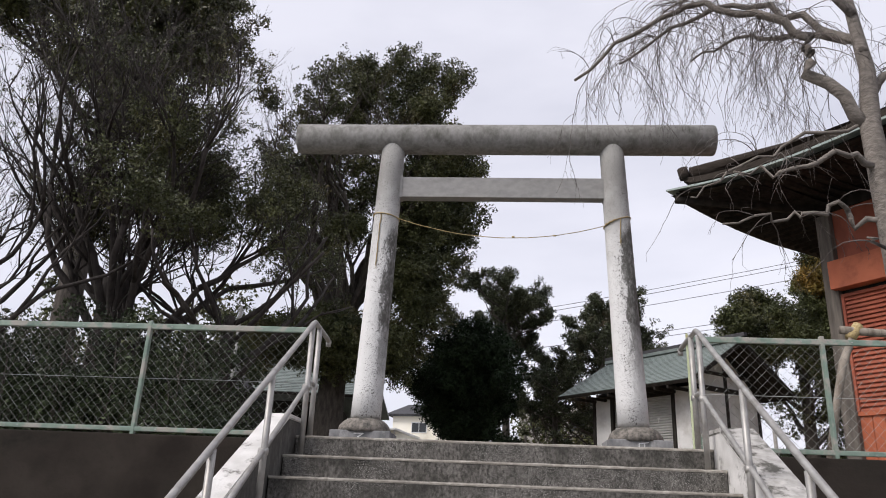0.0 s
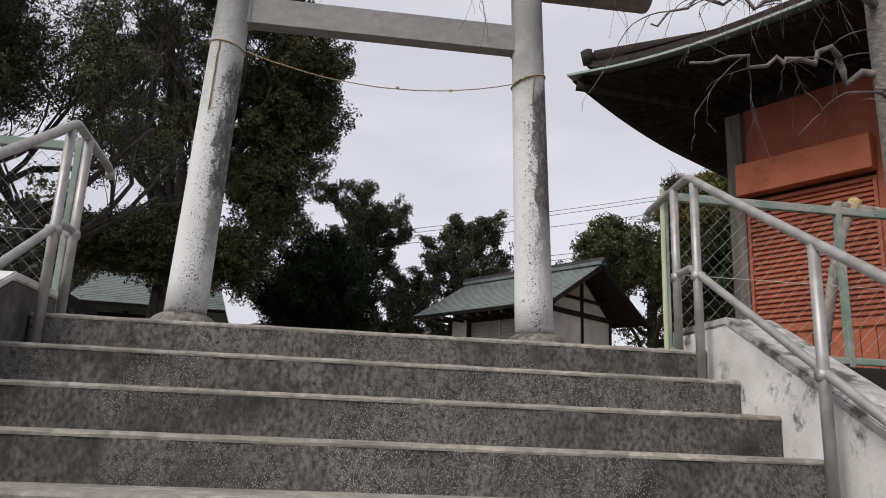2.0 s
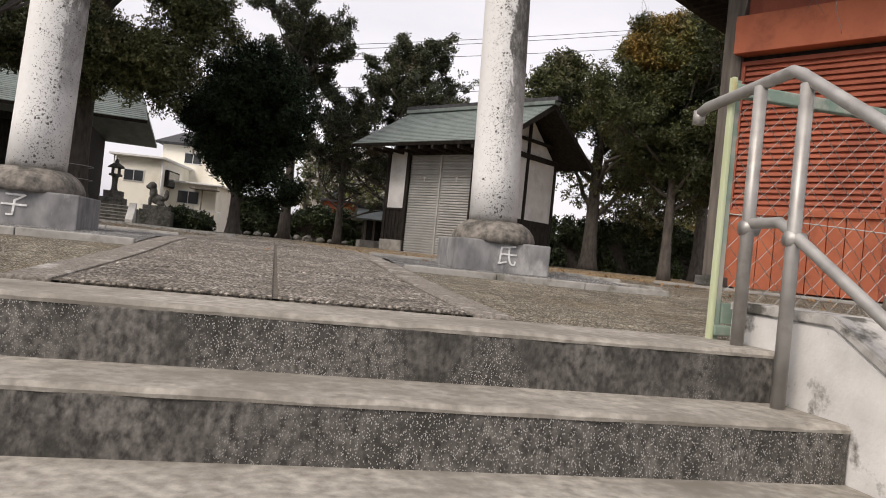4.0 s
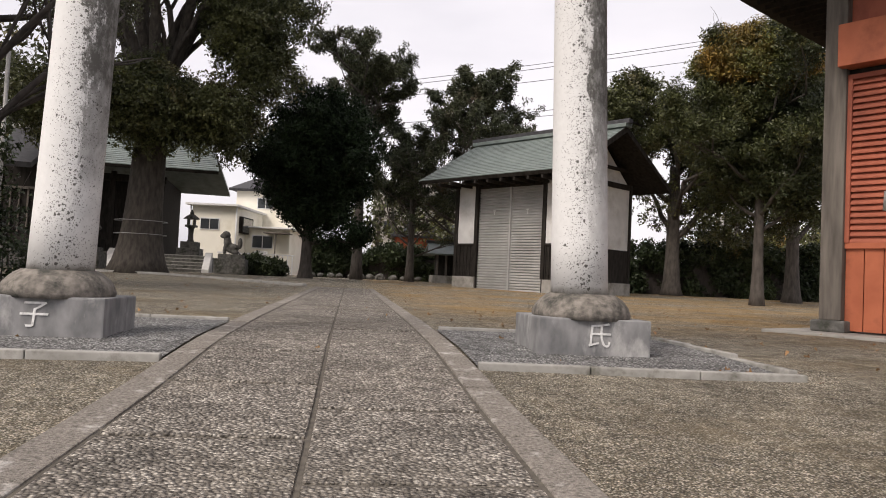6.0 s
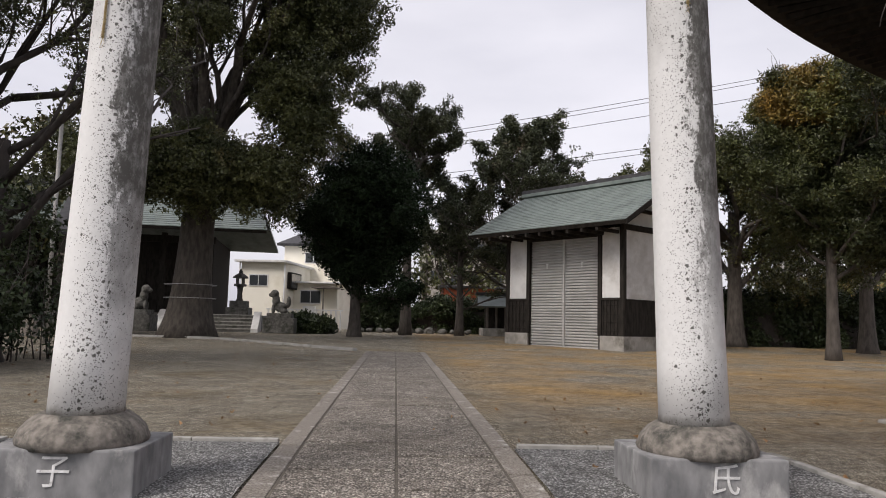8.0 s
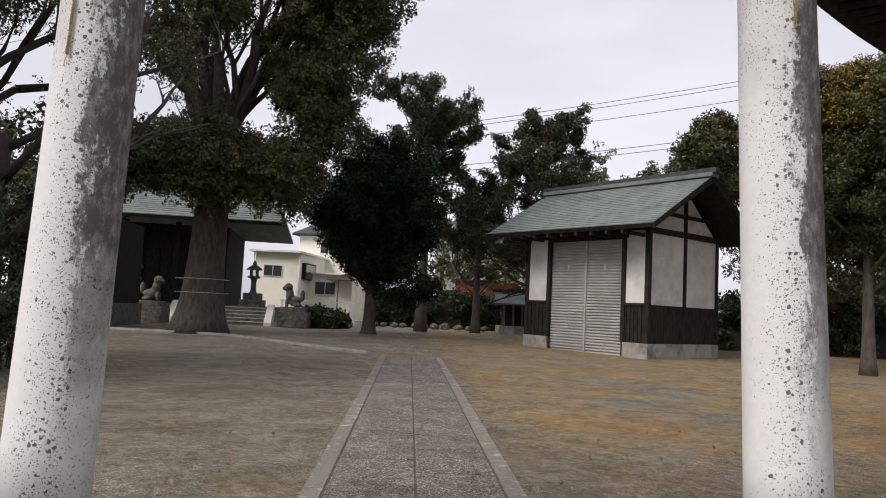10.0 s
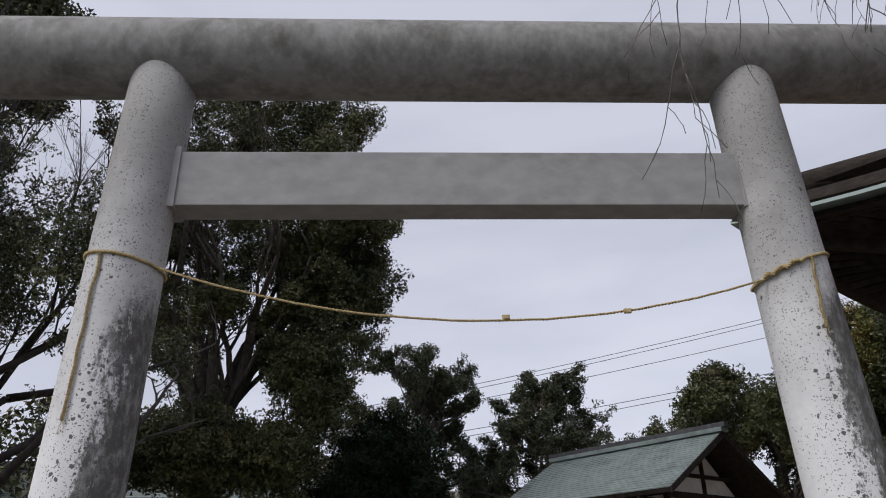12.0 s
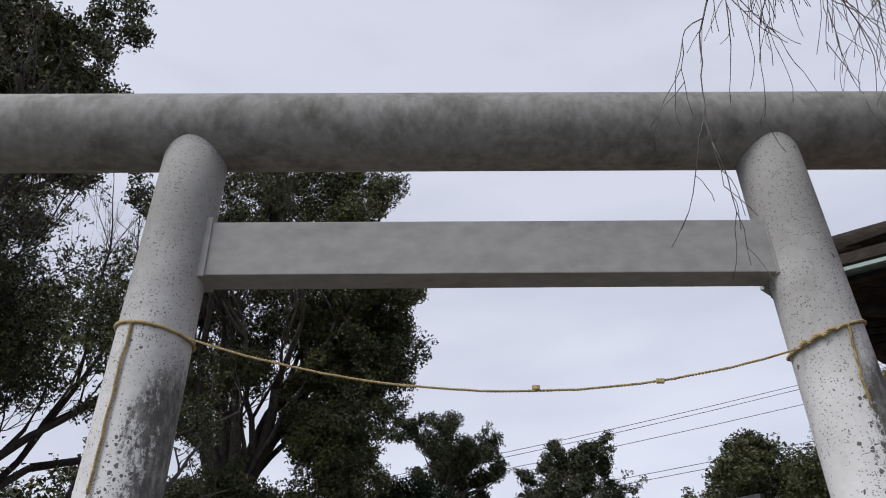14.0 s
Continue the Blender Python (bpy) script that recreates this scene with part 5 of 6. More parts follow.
tree("bare_tree", "tall leafless tree with dense fine twigs", (-10.5, 19.0), 0.50, 5.0, 81, 13, 4.0, 6, M_limb, M_leafcam, 20000, 0.042, 0.4, keep=lambda p: p.x < -6.2 and p.z < 12.5, prune=near_side, limb_rise=(0.7, 2.6), limb_from=0.35, shrink=0.68, forks=(2, 4), limb_r=0.34, rise=0.07, fork_spread=0.6)
tree("bare_tree", "sparse-leaved tree with long low crooked limbs", (-7.4, 19.6), 0.22, 4.2, 82, 9, 3.6, 6, M_limb, M_leafcam, 90000, 0.042, 0.5, keep=lambda p: p.x < -5.4 and p.z < 10.8, centre_fill=blob(R, -7.7, 19.8, 7.4, 2.2, 1.8, 3.0, 120, 0.2), prune=near_side, limb_rise=(0.3, 1.8), limb_from=0.5, shrink=0.68, forks=(2, 3), limb_r=0.5, fork_spread=0.65)
tree("bare_tree", "slender leafless tree with rising twigs", (-13.6, 16.5), 0.25, 4.0, 86, 9, 3.6, 5, M_limb, None, limb_rise=(0.5, 2.2), limb_from=0.35, shrink=0.69, forks=(2, 4), limb_r=0.45, fork_spread=0.6)
tree("evergreen_tree", "tall dark evergreen rising behind the bare trees", (-15.5, 25.0), 0.5, 15.0, 83, 10, 4.0, 4, M_barkdark, M_leafcam, 190000, 0.085, 0.5, limb_from=0.75, limb_rise=(0.3, 1.4),
     keep=lambda p: p.x < -10.6 and p.z > 13.5, centre_fill=blob(R, -15.0, 25, 18.4, 5.4, 4.5, 4.2, 420, 0.4))


def thicket():
    rng = random.Random(33)
    c, stems = [], []
    for _ in range(420):
        x, y = rng.uniform(-16, -6.6), rng.uniform(16.5, 21)
        h = rng.uniform(1.2, 3.6) * (1.15 if x < -7 else 0.7)
        stems.append(([(x, y, 0.1), (x + rng.uniform(-0.3, 0.3), y + rng.uniform(-0.2, 0.2), h * 0.6), (x + rng.uniform(-0.7, 0.7), y + rng.uniform(-0.4, 0.4), h)], [0.018, 0.012, 0.004], 4))
        for k in range(3):
            c.append((x + rng.uniform(-0.5, 0.5), y + rng.uniform(-0.4, 0.4), h * rng.uniform(0.2, 1.0)))
    ob = leaves_part("thicket", c, 0.45, 120000, 0.055, M_leafhedge, None, 34, 0.9)
    tagged(ob, "dense dark thicket of shrubs under the bare trees", "shrubs", kind="stuff")
    tube_part("stems", stems, M_twig, ob)


thicket()


def build_weeping_cherry():
    rng = random.Random(9)
    t = thing("weeping_cherry", "leafless weeping cherry with crooked limbs and hanging twigs", "tree")
    x, y, z = 3.96, 7.5, gz(0, 7.5)
    pts = [(x - 0.02, y, z - 0.1), (x, y, 0.5), (x - 0.02, y, 1.2), (x - 0.01, y, 2.0), (x - 0.04, y, 2.8), (x - 0.06, y, 3.5), (x + 0.02, y + 0.03, 4.2), (x - 0.04, y + 0.05, 5.0), (x - 0.1, y + 0.1, 5.9)]
    tube_part("trunk", [(pts, [0.18, 0.135, 0.125, 0.135, 0.118, 0.105, 0.08, 0.06, 0.035], 16)], M_cherry, t)
    twigs = []

    def crooked(start, goals, rad, kinks):
        """A limb through a few goals with small elbows between them."""
        way = [Vector(start)]
        for g in goals:
            a, g = way[-1], Vector(g)
            for k in range(1, kinks + 1):
                p = a.lerp(g, k / kinks)
                if k < kinks:
                    p += Vector((rng.uniform(-1, 1), rng.uniform(-1, 1), rng.uniform(-1, 1))) * 0.07
                way.append(p)
        n = len(way)
        tube_part("limb", [(way, [rad * (1 - 0.8 * i / (n - 1)) + 0.004 for i in range(n)], 9)], M_cherry, t)
        return way

    def hang(p, d, length, rad, depth):
        tp, tr = [p.copy()], [rad]
        n = max(4, int(length / 0.075))
        q, f = p.copy(), d.normalized()
        for m in range(n):
            f = (f + Vector((rng.uniform(-0.26, 0.26), rng.uniform(-0.26, 0.26), -0.19 + rng.uniform(-0.12, 0.12)))).normalized()
            q = q + f * length / n
            tp.append(q.copy())
            tr.append(max(rad * (1 - 0.7 * (m + 1) / n), 0.0018))
            if depth and m > 0 and rng.random() < 0.36:
                hang(q, (f + Vector((rng.uniform(-0.9, 0.9), rng.uniform(-0.9, 0.9), rng.uniform(-0.3, 0.2)))), length * rng.uniform(0.28, 0.6), max(rad * 0.62, 0.0024), depth - 1)
        twigs.append((tp, tr, 3 if rad < 0.004 else 5))

    plan = (((x - 0.06, y, 3.5), ((3.35, 7.6, 4.2), (3.5, 7.7, 4.75), (3.0, 7.9, 5.25), (2.3, 8.3, 5.65), (1.7, 8.6, 5.45), (0.95, 8.9, 4.95)), 0.07, 46, 0.95),
            ((x, y, 4.6), ((3.6, 8.3, 5.2), (3.1, 8.9, 5.6), (2.6, 9.3, 5.5)), 0.04, 32, 1.0),
            ((x, y, 4.4), ((3.6, 8.0, 5.3), (3.0, 8.6, 5.9), (2.3, 9.0, 5.85), (1.6, 9.2, 5.4)), 0.05, 40, 1.05),
            ((x - 0.04, y, 4.9), ((3.4, 7.6, 5.9), (2.8, 8.2, 6.1), (2.1, 8.6, 5.8)), 0.045, 38, 1.0),
            ((x - 0.04, y, 3.0), ((3.4, 7.3, 3.1), (2.9, 7.5, 2.95), (2.5, 7.7, 3.05)), 0.035, 9, 0.5),
            ((x - 0.03, y, 3.6), ((3.0, 7.6, 3.3), (2.4, 7.6, 3.0), (2.0, 7.6, 2.7)), 0.018, 10, 0.55),
            ((x - 0.03, y, 2.3), ((3.6, 7.6, 2.48), (3.4, 7.6, 2.62), (3.1, 7.6, 2.48), (2.8, 7.6, 2.52), (2.3, 7.6, 2.4)), 0.03, 10, 0.5),
            ((x + 0.02, y, 2.2), ((3.7, 7.2, 2.0), (3.5, 7.15, 2.1)), 0.03, 6, 0.4),
            ((x + 0.02, y, 3.9), ((4.5, 7.8, 4.5), (5.0, 8.2, 5.0)), 0.05, 14, 0.7))
    for start, goals, rad, count, length in plan:
        way = crooked(start, goals, rad, 4)
        for k in range(count):
            u = rng.uniform(0.25, 1.0)
            p = way[min(int(u * (len(way) - 1)), len(way) - 1)]
            hang(p, Vector((rng.uniform(-1, 0.5), rng.uniform(-0.9, 0.9), rng.uniform(-0.1, 0.7))), length * rng.uniform(0.6, 1.5), 0.0062, 2)
    tw = tube_part("twig", twigs, M_chtwig, t, "thin hanging twigs")
    tagged(tw, kind="stuff")
    # timber prop
    pr = thing("timber_prop", "grey leaning timber prop beside the cherry", "prop", group="props of the cherry")
    tube_part("pole", [([(2.92, 7.2, 0.02), (3.04, 7.22, 0.5), (3.17, 7.27, 0.9), (3.36, 7.32, 1.26)], [0.042, 0.035, 0.038, 0.03], 10)], M_paletimber, pr)
    tube_part("crossbar", [([(3.2, 7.3, 1.22), (4.35, 7.34, 1.16)], [0.04, 0.035], 10)], M_paletimber, pr)
    tube_part("tie", [([(3.28, 7.30, 1.14), (3.38, 7.32, 1.27)], [0.052, 0.05], 10)], M_rope, pr)
    bt = thing("bamboo_stake", "short yellow bamboo stake by the fence", "stake")
    tube_part("stake", [([(3.45, 6.95, 0.03), (3.46, 6.95, 0.44)], [0.022, 0.02], 8)], M_straw, bt)


build_weeping_cherry()


# ---- hedges and far woods ----
def hedge(x0, y0, x1, y1, h, depth, n, seed, label):
    rng = random.Random(seed)
    c = []
    for i in range(int(math.hypot(x1 - x0, y1 - y0) * 9)):
        u = rng.random()
        c.append((x0 + (x1 - x0) * u + rng.uniform(-depth, depth) * 0.3, y0 + (y1 - y0) * u + rng.uniform(-depth, depth) * 0.5, gz(0, y0) + rng.uniform(0.1, h - 0.3)))
    ob = leaves_part("hedge", c, 0.5, n, 0.09, M_leafhedge, None, seed, 0.9)
    tagged(ob, label, "hedge", kind="stuff")
    core = bmesh.new()
    L = math.hypot(x1 - x0, y1 - y0)
    box(core, 0, L, -depth * 0.15, depth * 0.15, 0, h * 0.6)
    core.transform(Matrix.Translation((x0, y0, gz(0, y0))) @ Matrix.Rotation(math.atan2(y1 - y0, x1 - x0), 4, "Z"))
    part("stems", core, M_limb, ob)


hedge(11.5, 41.0, 40.0, 36.0, 2.7, 1.5, 190000, 5, "dark clipped hedge behind the trees")
hedge(-2.5, 54.0, 12.0, 54.0, 2.4, 1.4, 110000, 6, "dark clipped hedge at the back of the grounds")
hedge(-5.2, 44.5, -3.4, 44.5, 1.0, 0.9, 20000, 7, "low clipped hedge beside the stone lion")


def woods():
    rng = random.Random(17)
    c, trunks = [], []
    spots = [(rng.uniform(-70, -16), rng.uniform(34, 80)) for _ in range(34)] + [(rng.uniform(20, 85), rng.uniform(46, 95)) for _ in range(36)] + [(rng.uniform(2, 22), rng.uniform(62, 80)) for _ in range(9)]
    for x, y in spots:
        hh = rng.uniform(5, 9) if x > -16 else rng.uniform(8, 14)
        w = rng.uniform(2.2, 3.8)
        for _ in range(46):
            v = Vector((rng.gauss(0, 1), rng.gauss(0, 1), rng.gauss(0, 1))).normalized() * rng.uniform(0.4, 1.0)
            c.append((x + v.x * w, y + v.y * w, 0.4 + hh * 0.58 + v.z * hh * 0.42))
        trunks.append(([(x, y, 0.2), (x + 0.2, y, hh * 0.8)], [0.25, 0.12], 7))
    ob = leaves_part("far_woods", c, 1.0, 130000, 0.2, M_leafcam, None, 18, 0.8)
    tagged(ob, "belt of dark evergreen trees beyond the grounds", "woods", kind="stuff")
    tube_part("stems", trunks, M_barkdark, ob)
    c2 = []
    for x, y in [(rng.uniform(22, 40), rng.uniform(52, 60)) for _ in range(9)] + [(12.6, 50), (13.6, 51)]:
        for _ in range(30):
            v = Vector((rng.gauss(0, 1), rng.gauss(0, 1), rng.gauss(0, 1))).normalized() * rng.uniform(0.3, 1.0)
            c2.append((x + v.x * 1.8, y + v.y * 1.5, 3.0 + v.z * 2.2))
    ob = leaves_part("autumn_shrubs", c2, 0.7, 30000, 0.12, M_leafgold, None, 19, 0.8)
    tagged(ob, "yellowing shrubs and trees in the distance", "shrubs", kind="stuff")


woods()


# ---- far buildings ----
def build_house():
    h = thing("house", "cream rendered house with flat eaves beyond the shrine", "house", (-11.1, 59.0, 0.3), radians(-9))
    def bx(nm, x0, x1, y0, y1, z0, z1, mat, bev=0.0, parent=h, label=""):
        return part(nm, boxed(x0, x1, y0, y1, z0, z1, bev), mat, parent, label)
    bx("wall", 0, 3.1, 0, 7, 0, 4.7, M_cream, 0.02)
    bx("wall", 0.9, 6.2, 6.9, 13, 0, 6.6, M_cream, 0.02)
    bx("wall", 3.1, 6.4, 2.6, 6.9, 0, 3.4, M_cream, 0.02)
    bx("roof", -0.35, 3.4, -0.5, 7.2, 4.7, 4.85, M_white, 0.02)
    bx("roof", 0.5, 6.6, 6.6, 13.4, 6.6, 6.8, M_rooftile, 0.02)
    bm = bmesh.new()
    roof_slab(bm, (0.4, 6.4, 6.75), (6.7, 6.4, 6.75), (5.6, 10, 8.0), (1.4, 10, 8.0), 0.2)
    part("roof", bm, M_rooftile, h)
    bx("roof", 3.0, 6.7, 2.2, 6.9, 3.4, 3.52, M_white, 0.02)
    for x0, x1, y, z0, z1 in ((0.6, 2.0, 0.0, 3.0, 3.85), (3.6, 5.2, 2.6, 1.9, 2.9), (2.6, 4.0, 6.9, 5.2, 6.1)):
        w = bx("window", x0, x1, y - 0.05, y + 0.05, z0, z1, M_white, 0.01)
        bx("pane", x0 + 0.07, (x0 + x1) / 2 - 0.03, y - 0.07, y, z0 + 0.07, z1 - 0.07, M_glass, 0, w)
        bx("pane", (x0 + x1) / 2 + 0.03, x1 - 0.07, y - 0.07, y, z0 + 0.07, z1 - 0.07, M_glass, 0, w)
    w = bx("window", 3.05, 3.35, 0.9, 3.6, 2.9, 4.1, M_dark, 0.01, label="projecting dark window")
    bx("pane", 3.34, 3.37, 1.1, 3.4, 3.0, 4.0, M_glass, 0, w)
    bx("door", 3.05, 3.14, 4.6, 5.8, 0.4, 2.3, M_white, 0.01)
    for px, py in ((3.2, -0.08), (-0.08, -0.08)):
        tube_part("drainpipe", [([(px, py, 0), (px, py, 4.7)], [0.05, 0.05], 8)], M_white, h)
    bx("air_unit", 4.0, 4.9, 2.0, 2.4, 1.0, 1.7, M_white, 0.03)
    bx("canopy_post", 5.6, 5.7, 1.4, 1.5, 0, 3.0, M_wood, 0.01)
    bx("canopy", 4.8, 6.6, 1.2, 2.6, 3.0, 3.08, M_wood, 0.01)


build_house()


def build_lantern(at, z, size, group="stone lanterns"):
    t = thing("stone_lantern", "grey carved stone lantern on stepped base", "stone lantern", (at[0], at[1], z), group=group)
    t.scale = (size, size, size)
    part("base", boxed(-0.75, 0.75, -0.75, 0.75, 0, 0.5, 0.03), M_stone, t)
    part("base", boxed(-0.55, 0.55, -0.55, 0.55, 0.5, 0.95, 0.03), M_stone, t)
    part("shaft", lathe(bmesh.new(), [(0.26, 0.95), (0.19, 1.1), (0.17, 1.5), (0.2, 1.85), (0.28, 1.95)], n=16), M_stone, t)
    part("platform", boxed(-0.36, 0.36, -0.36, 0.36, 1.95, 2.1, 0.03), M_stone, t)
    for sx in (-1, 1):
        for sy in (-1, 1):
            part("fire_box_post", boxed(sx * 0.2 - 0.05, sx * 0.2 + 0.05, sy * 0.2 - 0.05, sy * 0.2 + 0.05, 2.1, 2.5), M_stone, t)
    part("cap", lathe(bmesh.new(), [(0.55, 2.5), (0.50, 2.6), (0.25, 2.78), (0.12, 2.85), (0.14, 2.95), (0.02, 3.15)], n=6), M_stone, t)


def build_komainu(at, face):
    z = gz(0, at[1])
    t = thing("pedestal_block", "stacked stone pedestal for a guardian statue", "pedestal", (at[0], at[1], z), group="guardian pedestals")
    part("plinth", boxed(-0.75, 0.75, -0.6, 0.6, 0, 0.75, 0.03), M_stone, t)
    part("cap", boxed(-0.6, 0.6, -0.5, 0.5, 0.75, 0.98, 0.03), M_stone, t)
    bm = bmesh.new()
    def egg(c, r):
        q = bmesh.ops.create_icosphere(bm, subdivisions=2, radius=1.0)
        for v in q["verts"]:
            v.co = Vector((c[0] + face * v.co.x * r[0], c[1] + v.co.y * r[1], c[2] + v.co.z * r[2]))
    egg((0, 0, 1.28), (0.34, 0.2, 0.26))
    egg((face * 0.24, 0, 1.58), (0.2, 0.19, 0.34))
    egg((face * 0.32, 0, 1.93), (0.22, 0.2, 0.22))
    egg((face * 0.5, 0, 1.88), (0.12, 0.13, 0.11))
    egg((-face * 0.38, 0, 1.55), (0.12, 0.1, 0.3))
    for sy in (-0.12, 0.12):
        egg((face * 0.36, sy, 1.18), (0.08, 0.08, 0.26))
        egg((-face * 0.15, sy, 1.08), (0.2, 0.1, 0.12))
    s = part("guardian_lion_statue", bm, M_stone)
    s.location = (at[0], at[1], z)
    fuse = s.modifiers.new("fuse", "REMESH")
    fuse.mode, fuse.voxel_size, fuse.use_smooth_shade = "VOXEL", 0.035, True
    tagged(s, "weathered stone guardian lion seated on its pedestal", "statue", group="guardian statues")


build_komainu((-5.75, 43.0), -1)
build_komainu((-12.0, 41.0), 1)
build_lantern((-8.35, 45.7), 1.2, 0.78)
build_lantern((-13.5, 42.6), gz(0, 42.6), 1.0)


def build_worship_hall():
    h = thing("worship_hall", "dark timber worship hall with painted shade and green copper roof", "hall", (-6.2, 43.0, 0.35), radians(6))
    def bx(nm, x0, x1, y0, y1, z0, z1, mat, bev=0.01, parent=h, label=""):
        return part(nm, boxed(x0, x1, y0, y1, z0, z1, bev), mat, parent, label)
    bx("podium", -14.5, -0.9, 2.0, 12, -0.1, 0.86, M_stone, 0.03, label="stone podium")
    for i in range(5):
        bx("step", -5.3, -1.0, 0.35 + 0.33 * i, 2.02, 0.172 * i - 0.1, 0.172 * (i + 1) - 0.045, M_stone, 0.012)
        # paler plates put the light from above into the step tops
        bx("tread", -5.3, -1.0, 0.33 + 0.33 * i, 0.70 + 0.33 * i, 0.172 * (i + 1) - 0.043, 0.172 * (i + 1), M_edging, 0.008, label="tread painted paler as lit from above")
    for xa, xb in ((-5.66, -5.32), (-0.98, -0.64)):
        bm = bmesh.new()
        prism(bm, [(0.15, -0.05), (0.15, 0.16), (2.0, 1.04), (2.4, 1.04), (2.4, -0.05)], xa, xb, "x")
        part("stair_cheek", bm, M_plaster, h, "pale sloping stair cheek")
    # front coloured near black for the shade of roof overhang and tree
    bx("wall", -13.8, -3.4, 3.6, 3.8, 0.86, 5.0, M_dark)
    bx("wall", -3.6, -3.4, 3.8, 11.0, 0.86, 5.0, M_dark)
    for x in (-13.6, -11.0, -8.4, -5.8, -3.5):
        bx("pillar", x - 0.13, x + 0.13, 2.6, 2.86, 0.86, 5.05, M_dark, 0.02)
    bx("lintel", -14, -3.2, 2.55, 2.9, 4.55, 4.9, M_dark)
    for i in range(12):
        x = -13.3 + i * 0.83
        bx("panel", x, x + 0.7, 3.52, 3.62, 1.5, 3.7, M_dark)
    # roof of narrow courses
    x0, x1, ya, yb, za, zb = -16.0, -0.4, -0.3, 5.2, 5.05, 7.7
    bm = bmesh.new()
    roof_slab(bm, (x0, ya, za), (x1, ya, za), (x1 - 0.9, yb, zb), (x0, yb, zb), 0.16)
    part("roof_deck", bm, M_dark, h)
    rows = 20
    for i in range(rows):
        u0, u1 = i / rows, (i + 1) / rows
        bm = bmesh.new()
        prism(bm, [(ya + (yb - ya) * u0, za + (zb - za) * u0 + 0.05), (ya + (yb - ya) * u0, za + (zb - za) * u0 + 0.01), (ya + (yb - ya) * u1, za + (zb - za) * u1 + 0.008), (ya + (yb - ya) * u1, za + (zb - za) * u1 + 0.02)], x0, x1 - 0.9 * u0, "x")
        part("roof_course", bm, M_copper, h)
    bx("ridge", x0, x1 - 0.9, yb - 0.25, yb + 0.25, zb, zb + 0.4, M_rooftile, 0.03)
    bm = bmesh.new()
    roof_slab(bm, (x1, 11.0, za), (x0, 11.0, za), (x0, yb, zb), (x1 - 0.9, yb, zb), 0.16)
    part("roof_back", bm, M_copper, h)


build_worship_hall()


def build_hokora():
    h = thing("small_shrine", "low wooden sub-shrine with slatted front on concrete base", "small shrine", (7.0, 50.0, 0.35))
    def bx(nm, x0, x1, y0, y1, z0, z1, mat, bev=0.01, label=""):
        return part(nm, boxed(x0, x1, y0, y1, z0, z1, bev), mat, h, label)
    bx("base", -1.9, 1.9, -0.9, 1.2, -0.1, 0.45, M_plinth, 0.03)
    bx("body", -1.6, 1.6, 0.0, 1.0, 0.45, 1.75, M_dark)
    for i in range(7):
        x = -1.6 + i * 3.2 / 6
        bx("post", x - 0.06, x + 0.06, -0.5, -0.38, 0.45, 1.8, M_wood)
    for sgn in (-1, 1):
        bm = bmesh.new()
        q = [(-2.3, -1.2, 1.75), (2.3, -1.2, 1.75), (2.1, 0.3, 2.45), (-2.1, 0.3, 2.45)] if sgn < 0 else [(2.3, 1.7, 1.75), (-2.3, 1.7, 1.75), (-2.1, 0.3, 2.45), (2.1, 0.3, 2.45)]
        roof_slab(bm, *q, 0.1)
        part("roof", bm, M_copper, h)
    bx("ridge", -2.25, 2.25, 0.18, 0.42, 2.42, 2.6, M_rooftile, 0.03)


build_hokora()


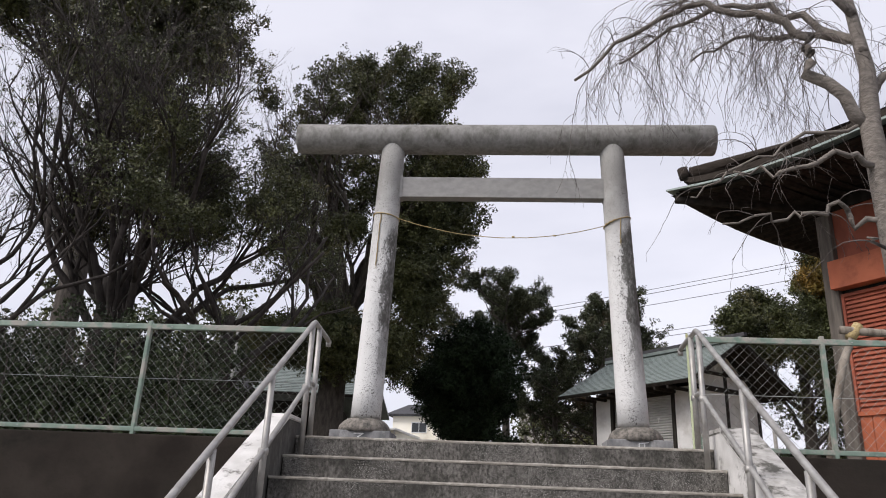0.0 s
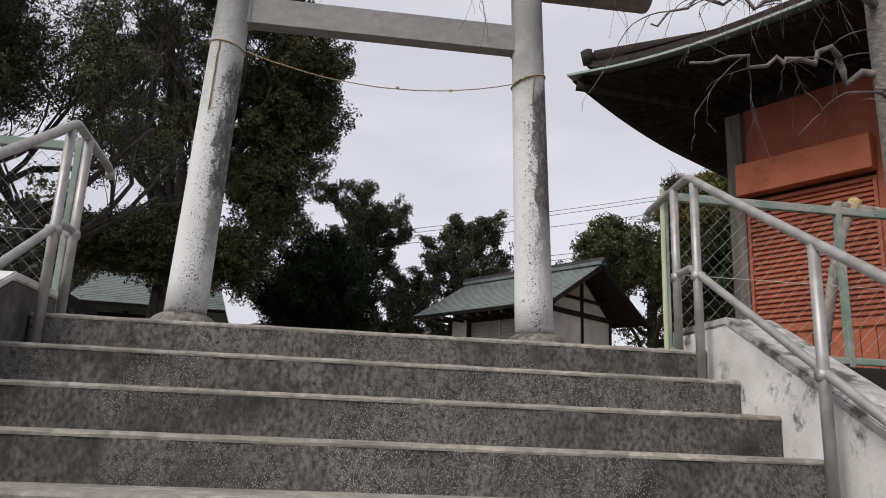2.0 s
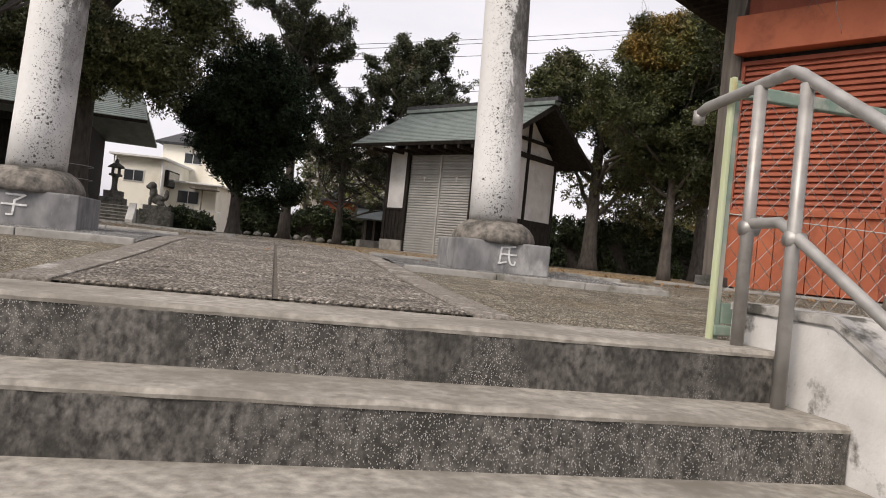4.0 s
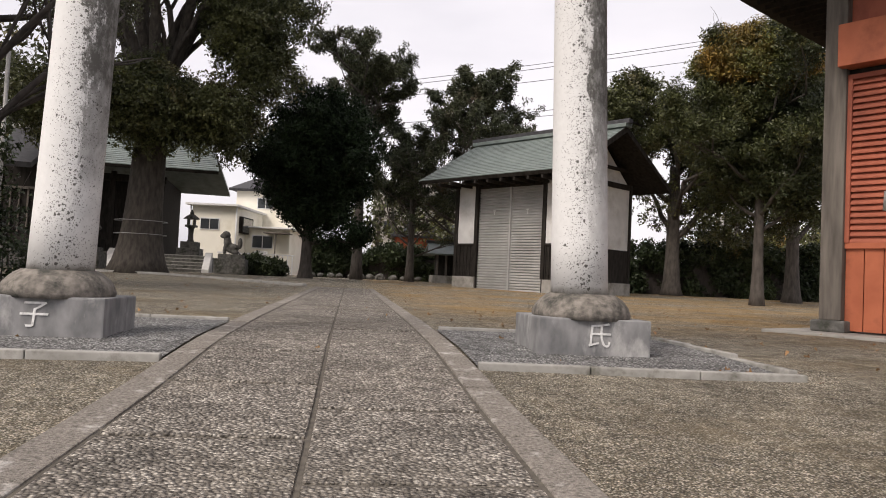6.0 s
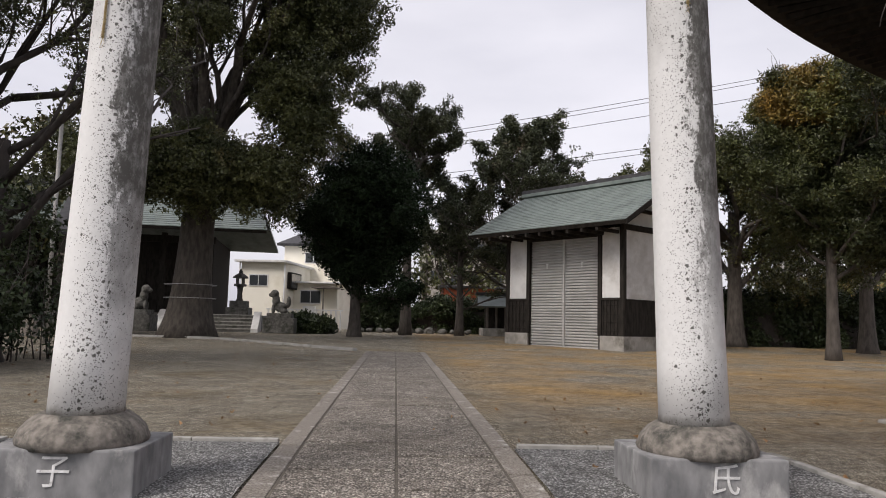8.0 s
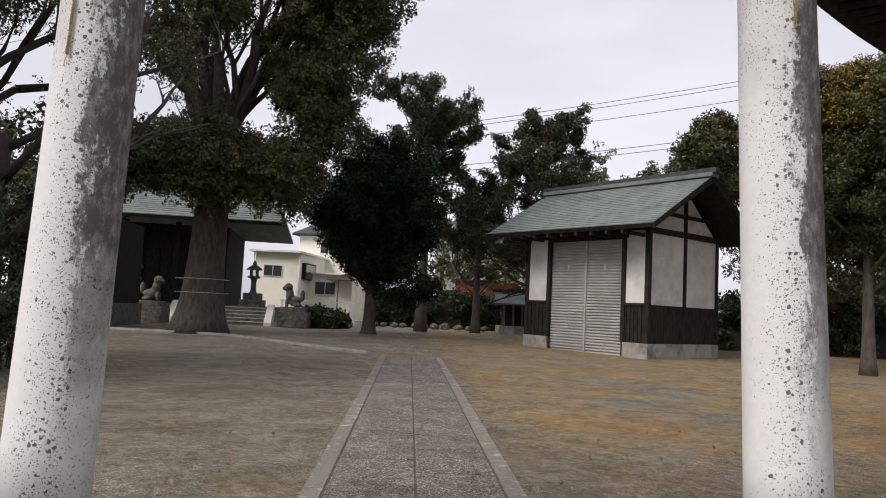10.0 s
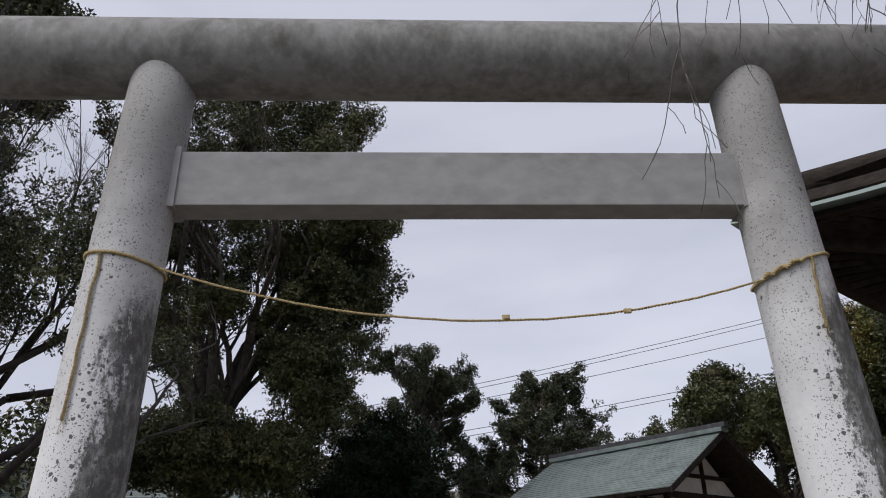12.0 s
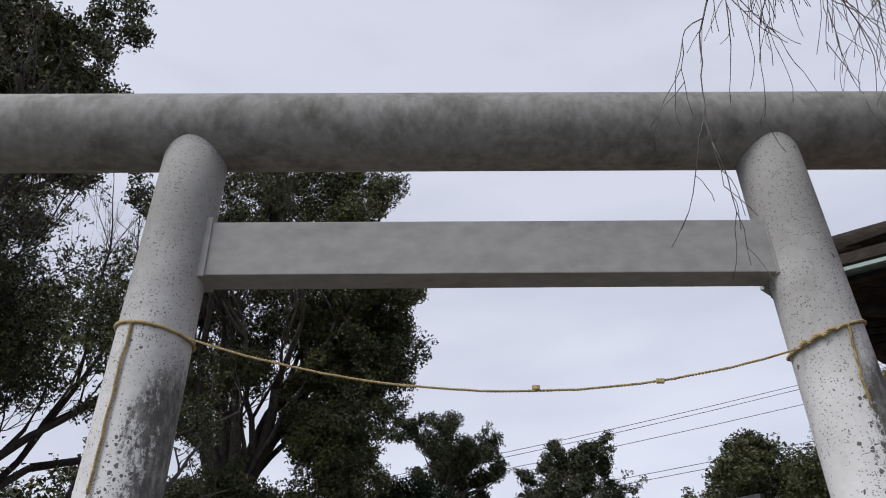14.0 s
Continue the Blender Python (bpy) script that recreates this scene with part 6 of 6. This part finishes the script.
def build_side_hall():
    """Tall dark hall with a pale verge, at the far side of the grounds."""
    h = thing("side_hall", "dark timber side hall with grey tiled gable roof", "hall", (-12.9, 33.0, 0.3), radians(4))
    def bx(nm, x0, x1, y0, y1, z0, z1, mat, bev=0.01, label=""):
        return part(nm, boxed(x0, x1, y0, y1, z0, z1, bev), mat, h, label)
    bx("wall", 0.3, 1.5, 1.0, 6.0, 0, 4.2, M_dark)
    bx("base", 0.1, 1.6, 0.7, 6.2, -0.1, 0.9, M_stone, 0.03)
    for i in range(3):
        x = 0.5 + 0.3 * i
        bx("lattice", x, x + 0.06, 0.94, 1.0, 1.3, 2.9, M_wood)
    bx("board", 0.3, 1.4, 0.9, 1.0, 2.9, 3.0, M_wood)
    bm = bmesh.new()
    roof_slab(bm, (0.5, -0.4, 3.75), (1.6, -0.4, 3.75), (1.6, 3.4, 5.6), (-0.3, 3.4, 5.6), 0.2)
    part("roof", bm, M_rooftile, h)
    bx("verge", -0.4, 1.6, 3.2, 3.6, 5.55, 5.8, M_white, 0.02)
    p = thing("flag_pole", "slim grey metal pole standing beside the hall", "pole", (-10.3, 28.3, 0.18))
    tube_part("shaft", [([(0, 0, -0.1), (0, 0, 6.6)], [0.07, 0.06], 10)], M_steel, p)
    b = thing("kerb_line", "low pale stone kerb bending across the grounds", "kerb", kind="structure")
    bend = [Vector((-1.2, 28.0)), Vector((-6.5, 33.1)), Vector((-15.0, 34.4)), Vector((-24.0, 35.0))]
    for a, c in zip(bend, bend[1:]):
        n = max(1, round((c - a).length / 1.1))
        d = (c - a).normalized()
        for k in range(n):
            q = a.lerp(c, k / n)
            bm = boxed(0.01, (c - a).length / n - 0.01, -0.08, 0.08, -0.06, 0.07, 0.015)
            bm.transform(Matrix.Translation((q.x, q.y, gz(0, q.y))) @ Matrix.Rotation(math.atan2(d.y, d.x), 4, "Z"))
            part("kerb_stone", bm, M_edging, b)
    rp = thing("trunk_rope", "thin pale ropes tied round the great trunk", "rope")
    for zz in (1.75, 2.25):
        ring = [(-7.83 + 0.95 * math.cos(2 * math.pi * k / 24), 34.3 + 0.95 * math.sin(2 * math.pi * k / 24), zz) for k in range(25)]
        tube_part("strand", [(ring, [0.011] * 25, 6)], M_wire, rp)
    fs = thing("boulder_row", "row of rough boulders along the back hedge", "boulders", kind="stuff")
    rng = random.Random(61)
    for k in range(16):
        bm = bmesh.new()
        bmesh.ops.create_icosphere(bm, subdivisions=2, radius=rng.uniform(0.16, 0.34))
        for v in bm.verts:
            v.co *= 1 + 0.35 * noise.noise(v.co * 4 + Vector((k, 0, 0)))
            v.co.z *= 0.7
        bm.transform(Matrix.Translation((-2.2 + k * 0.62 + rng.uniform(-0.2, 0.2), 51.5 + rng.uniform(-0.5, 0.5), 0.5)))
        part("boulder", bm, M_stone, fs)
    w = thing("low_wall", "pale low stone wall beside the hall", "wall", kind="structure")
    part("coping", boxed(-22, -12.4, 32.0, 32.4, 0.2, 1.0, 0.03), M_kerb, w)


build_side_hall()


# ---- wires and poles ----
def build_wires():
    w = thing("power_lines", "thin black overhead power lines", "cable", kind="structure")
    for z0, rise in ((17.2, 0.195), (16.8, 0.195), (15.9, 0.18), (13.6, 0.15), (13.1, 0.15)):
        pts = [(-40 + 8 * i, 70, z0 + rise * (-40 + 8 * i) + 0.0006 * (-40 + 8 * i) ** 2) for i in range(14)]
        tube_part("wire", [(pts, [0.028] * 14, 4)], M_cable, w)
    for x, y in ((27.0, 56.0), (20.5, 58.0)):
        p = thing("utility_pole", "pale concrete utility pole beyond the hedge", "utility pole", (x, y, 0.3))
        tube_part("shaft", [([(0, 0, 0), (0, 0, 6.0)], [0.17, 0.13], 10)], M_plinth, p)
    b = thing("red_shed", "low red-walled building behind the trees", "building", (6.0, 66, 0.3))
    part("wall", boxed(-2.2, 2.6, 0, 4, 0, 3.6, 0.02), M_brick, b)
    part("roof", boxed(-2.5, 2.9, -0.3, 4.3, 3.6, 3.8, 0.02), M_rooftile, b)
    f = thing("far_block", "pale grey apartment block seen through the trees", "building", (10, 95, 0.3))
    part("wall", boxed(-7, 9, 0, 10, 0, 12, 0.02), M_plinth, f)
    for i in range(6):
        for j in range(3):
            part("window", boxed(-6 + i * 2.5, -4.6 + i * 2.5, -0.08, 0.05, 2 + j * 3.4, 3.6 + j * 3.4, 0.01), M_glass, f)
    g = thing("white_railing", "white metal railing by the street beyond", "railing", (-8.6, 56, 0.35))
    for i in range(16):
        part("bar", boxed(i * 0.32, i * 0.32 + 0.1, -0.03, 0.03, 0, 1.3, 0.005), M_white, g)
    part("top_bar", boxed(-0.1, 5.0, -0.04, 0.04, 1.3, 1.38, 0.005), M_white, g)


build_wires()


# ---- loose litter ----
def build_litter():
    rng = random.Random(23)
    pts = []
    for _ in range(1500):
        x, y = rng.uniform(-9, 11), 9 + 22 * rng.random() ** 1.2
        if abs(x) < 0.9 and rng.random() < 0.85:
            continue
        pts.append((x, y, gz(x, y) + 0.012))
    ob = leaves_part("fallen_leaves", pts, 0.02, 1500, 0.02, M_litter, None, 24, 0.2, tuft=1)
    tagged(ob, "scattered dry brown leaves on the gravel", "leaves", kind="stuff")


build_litter()
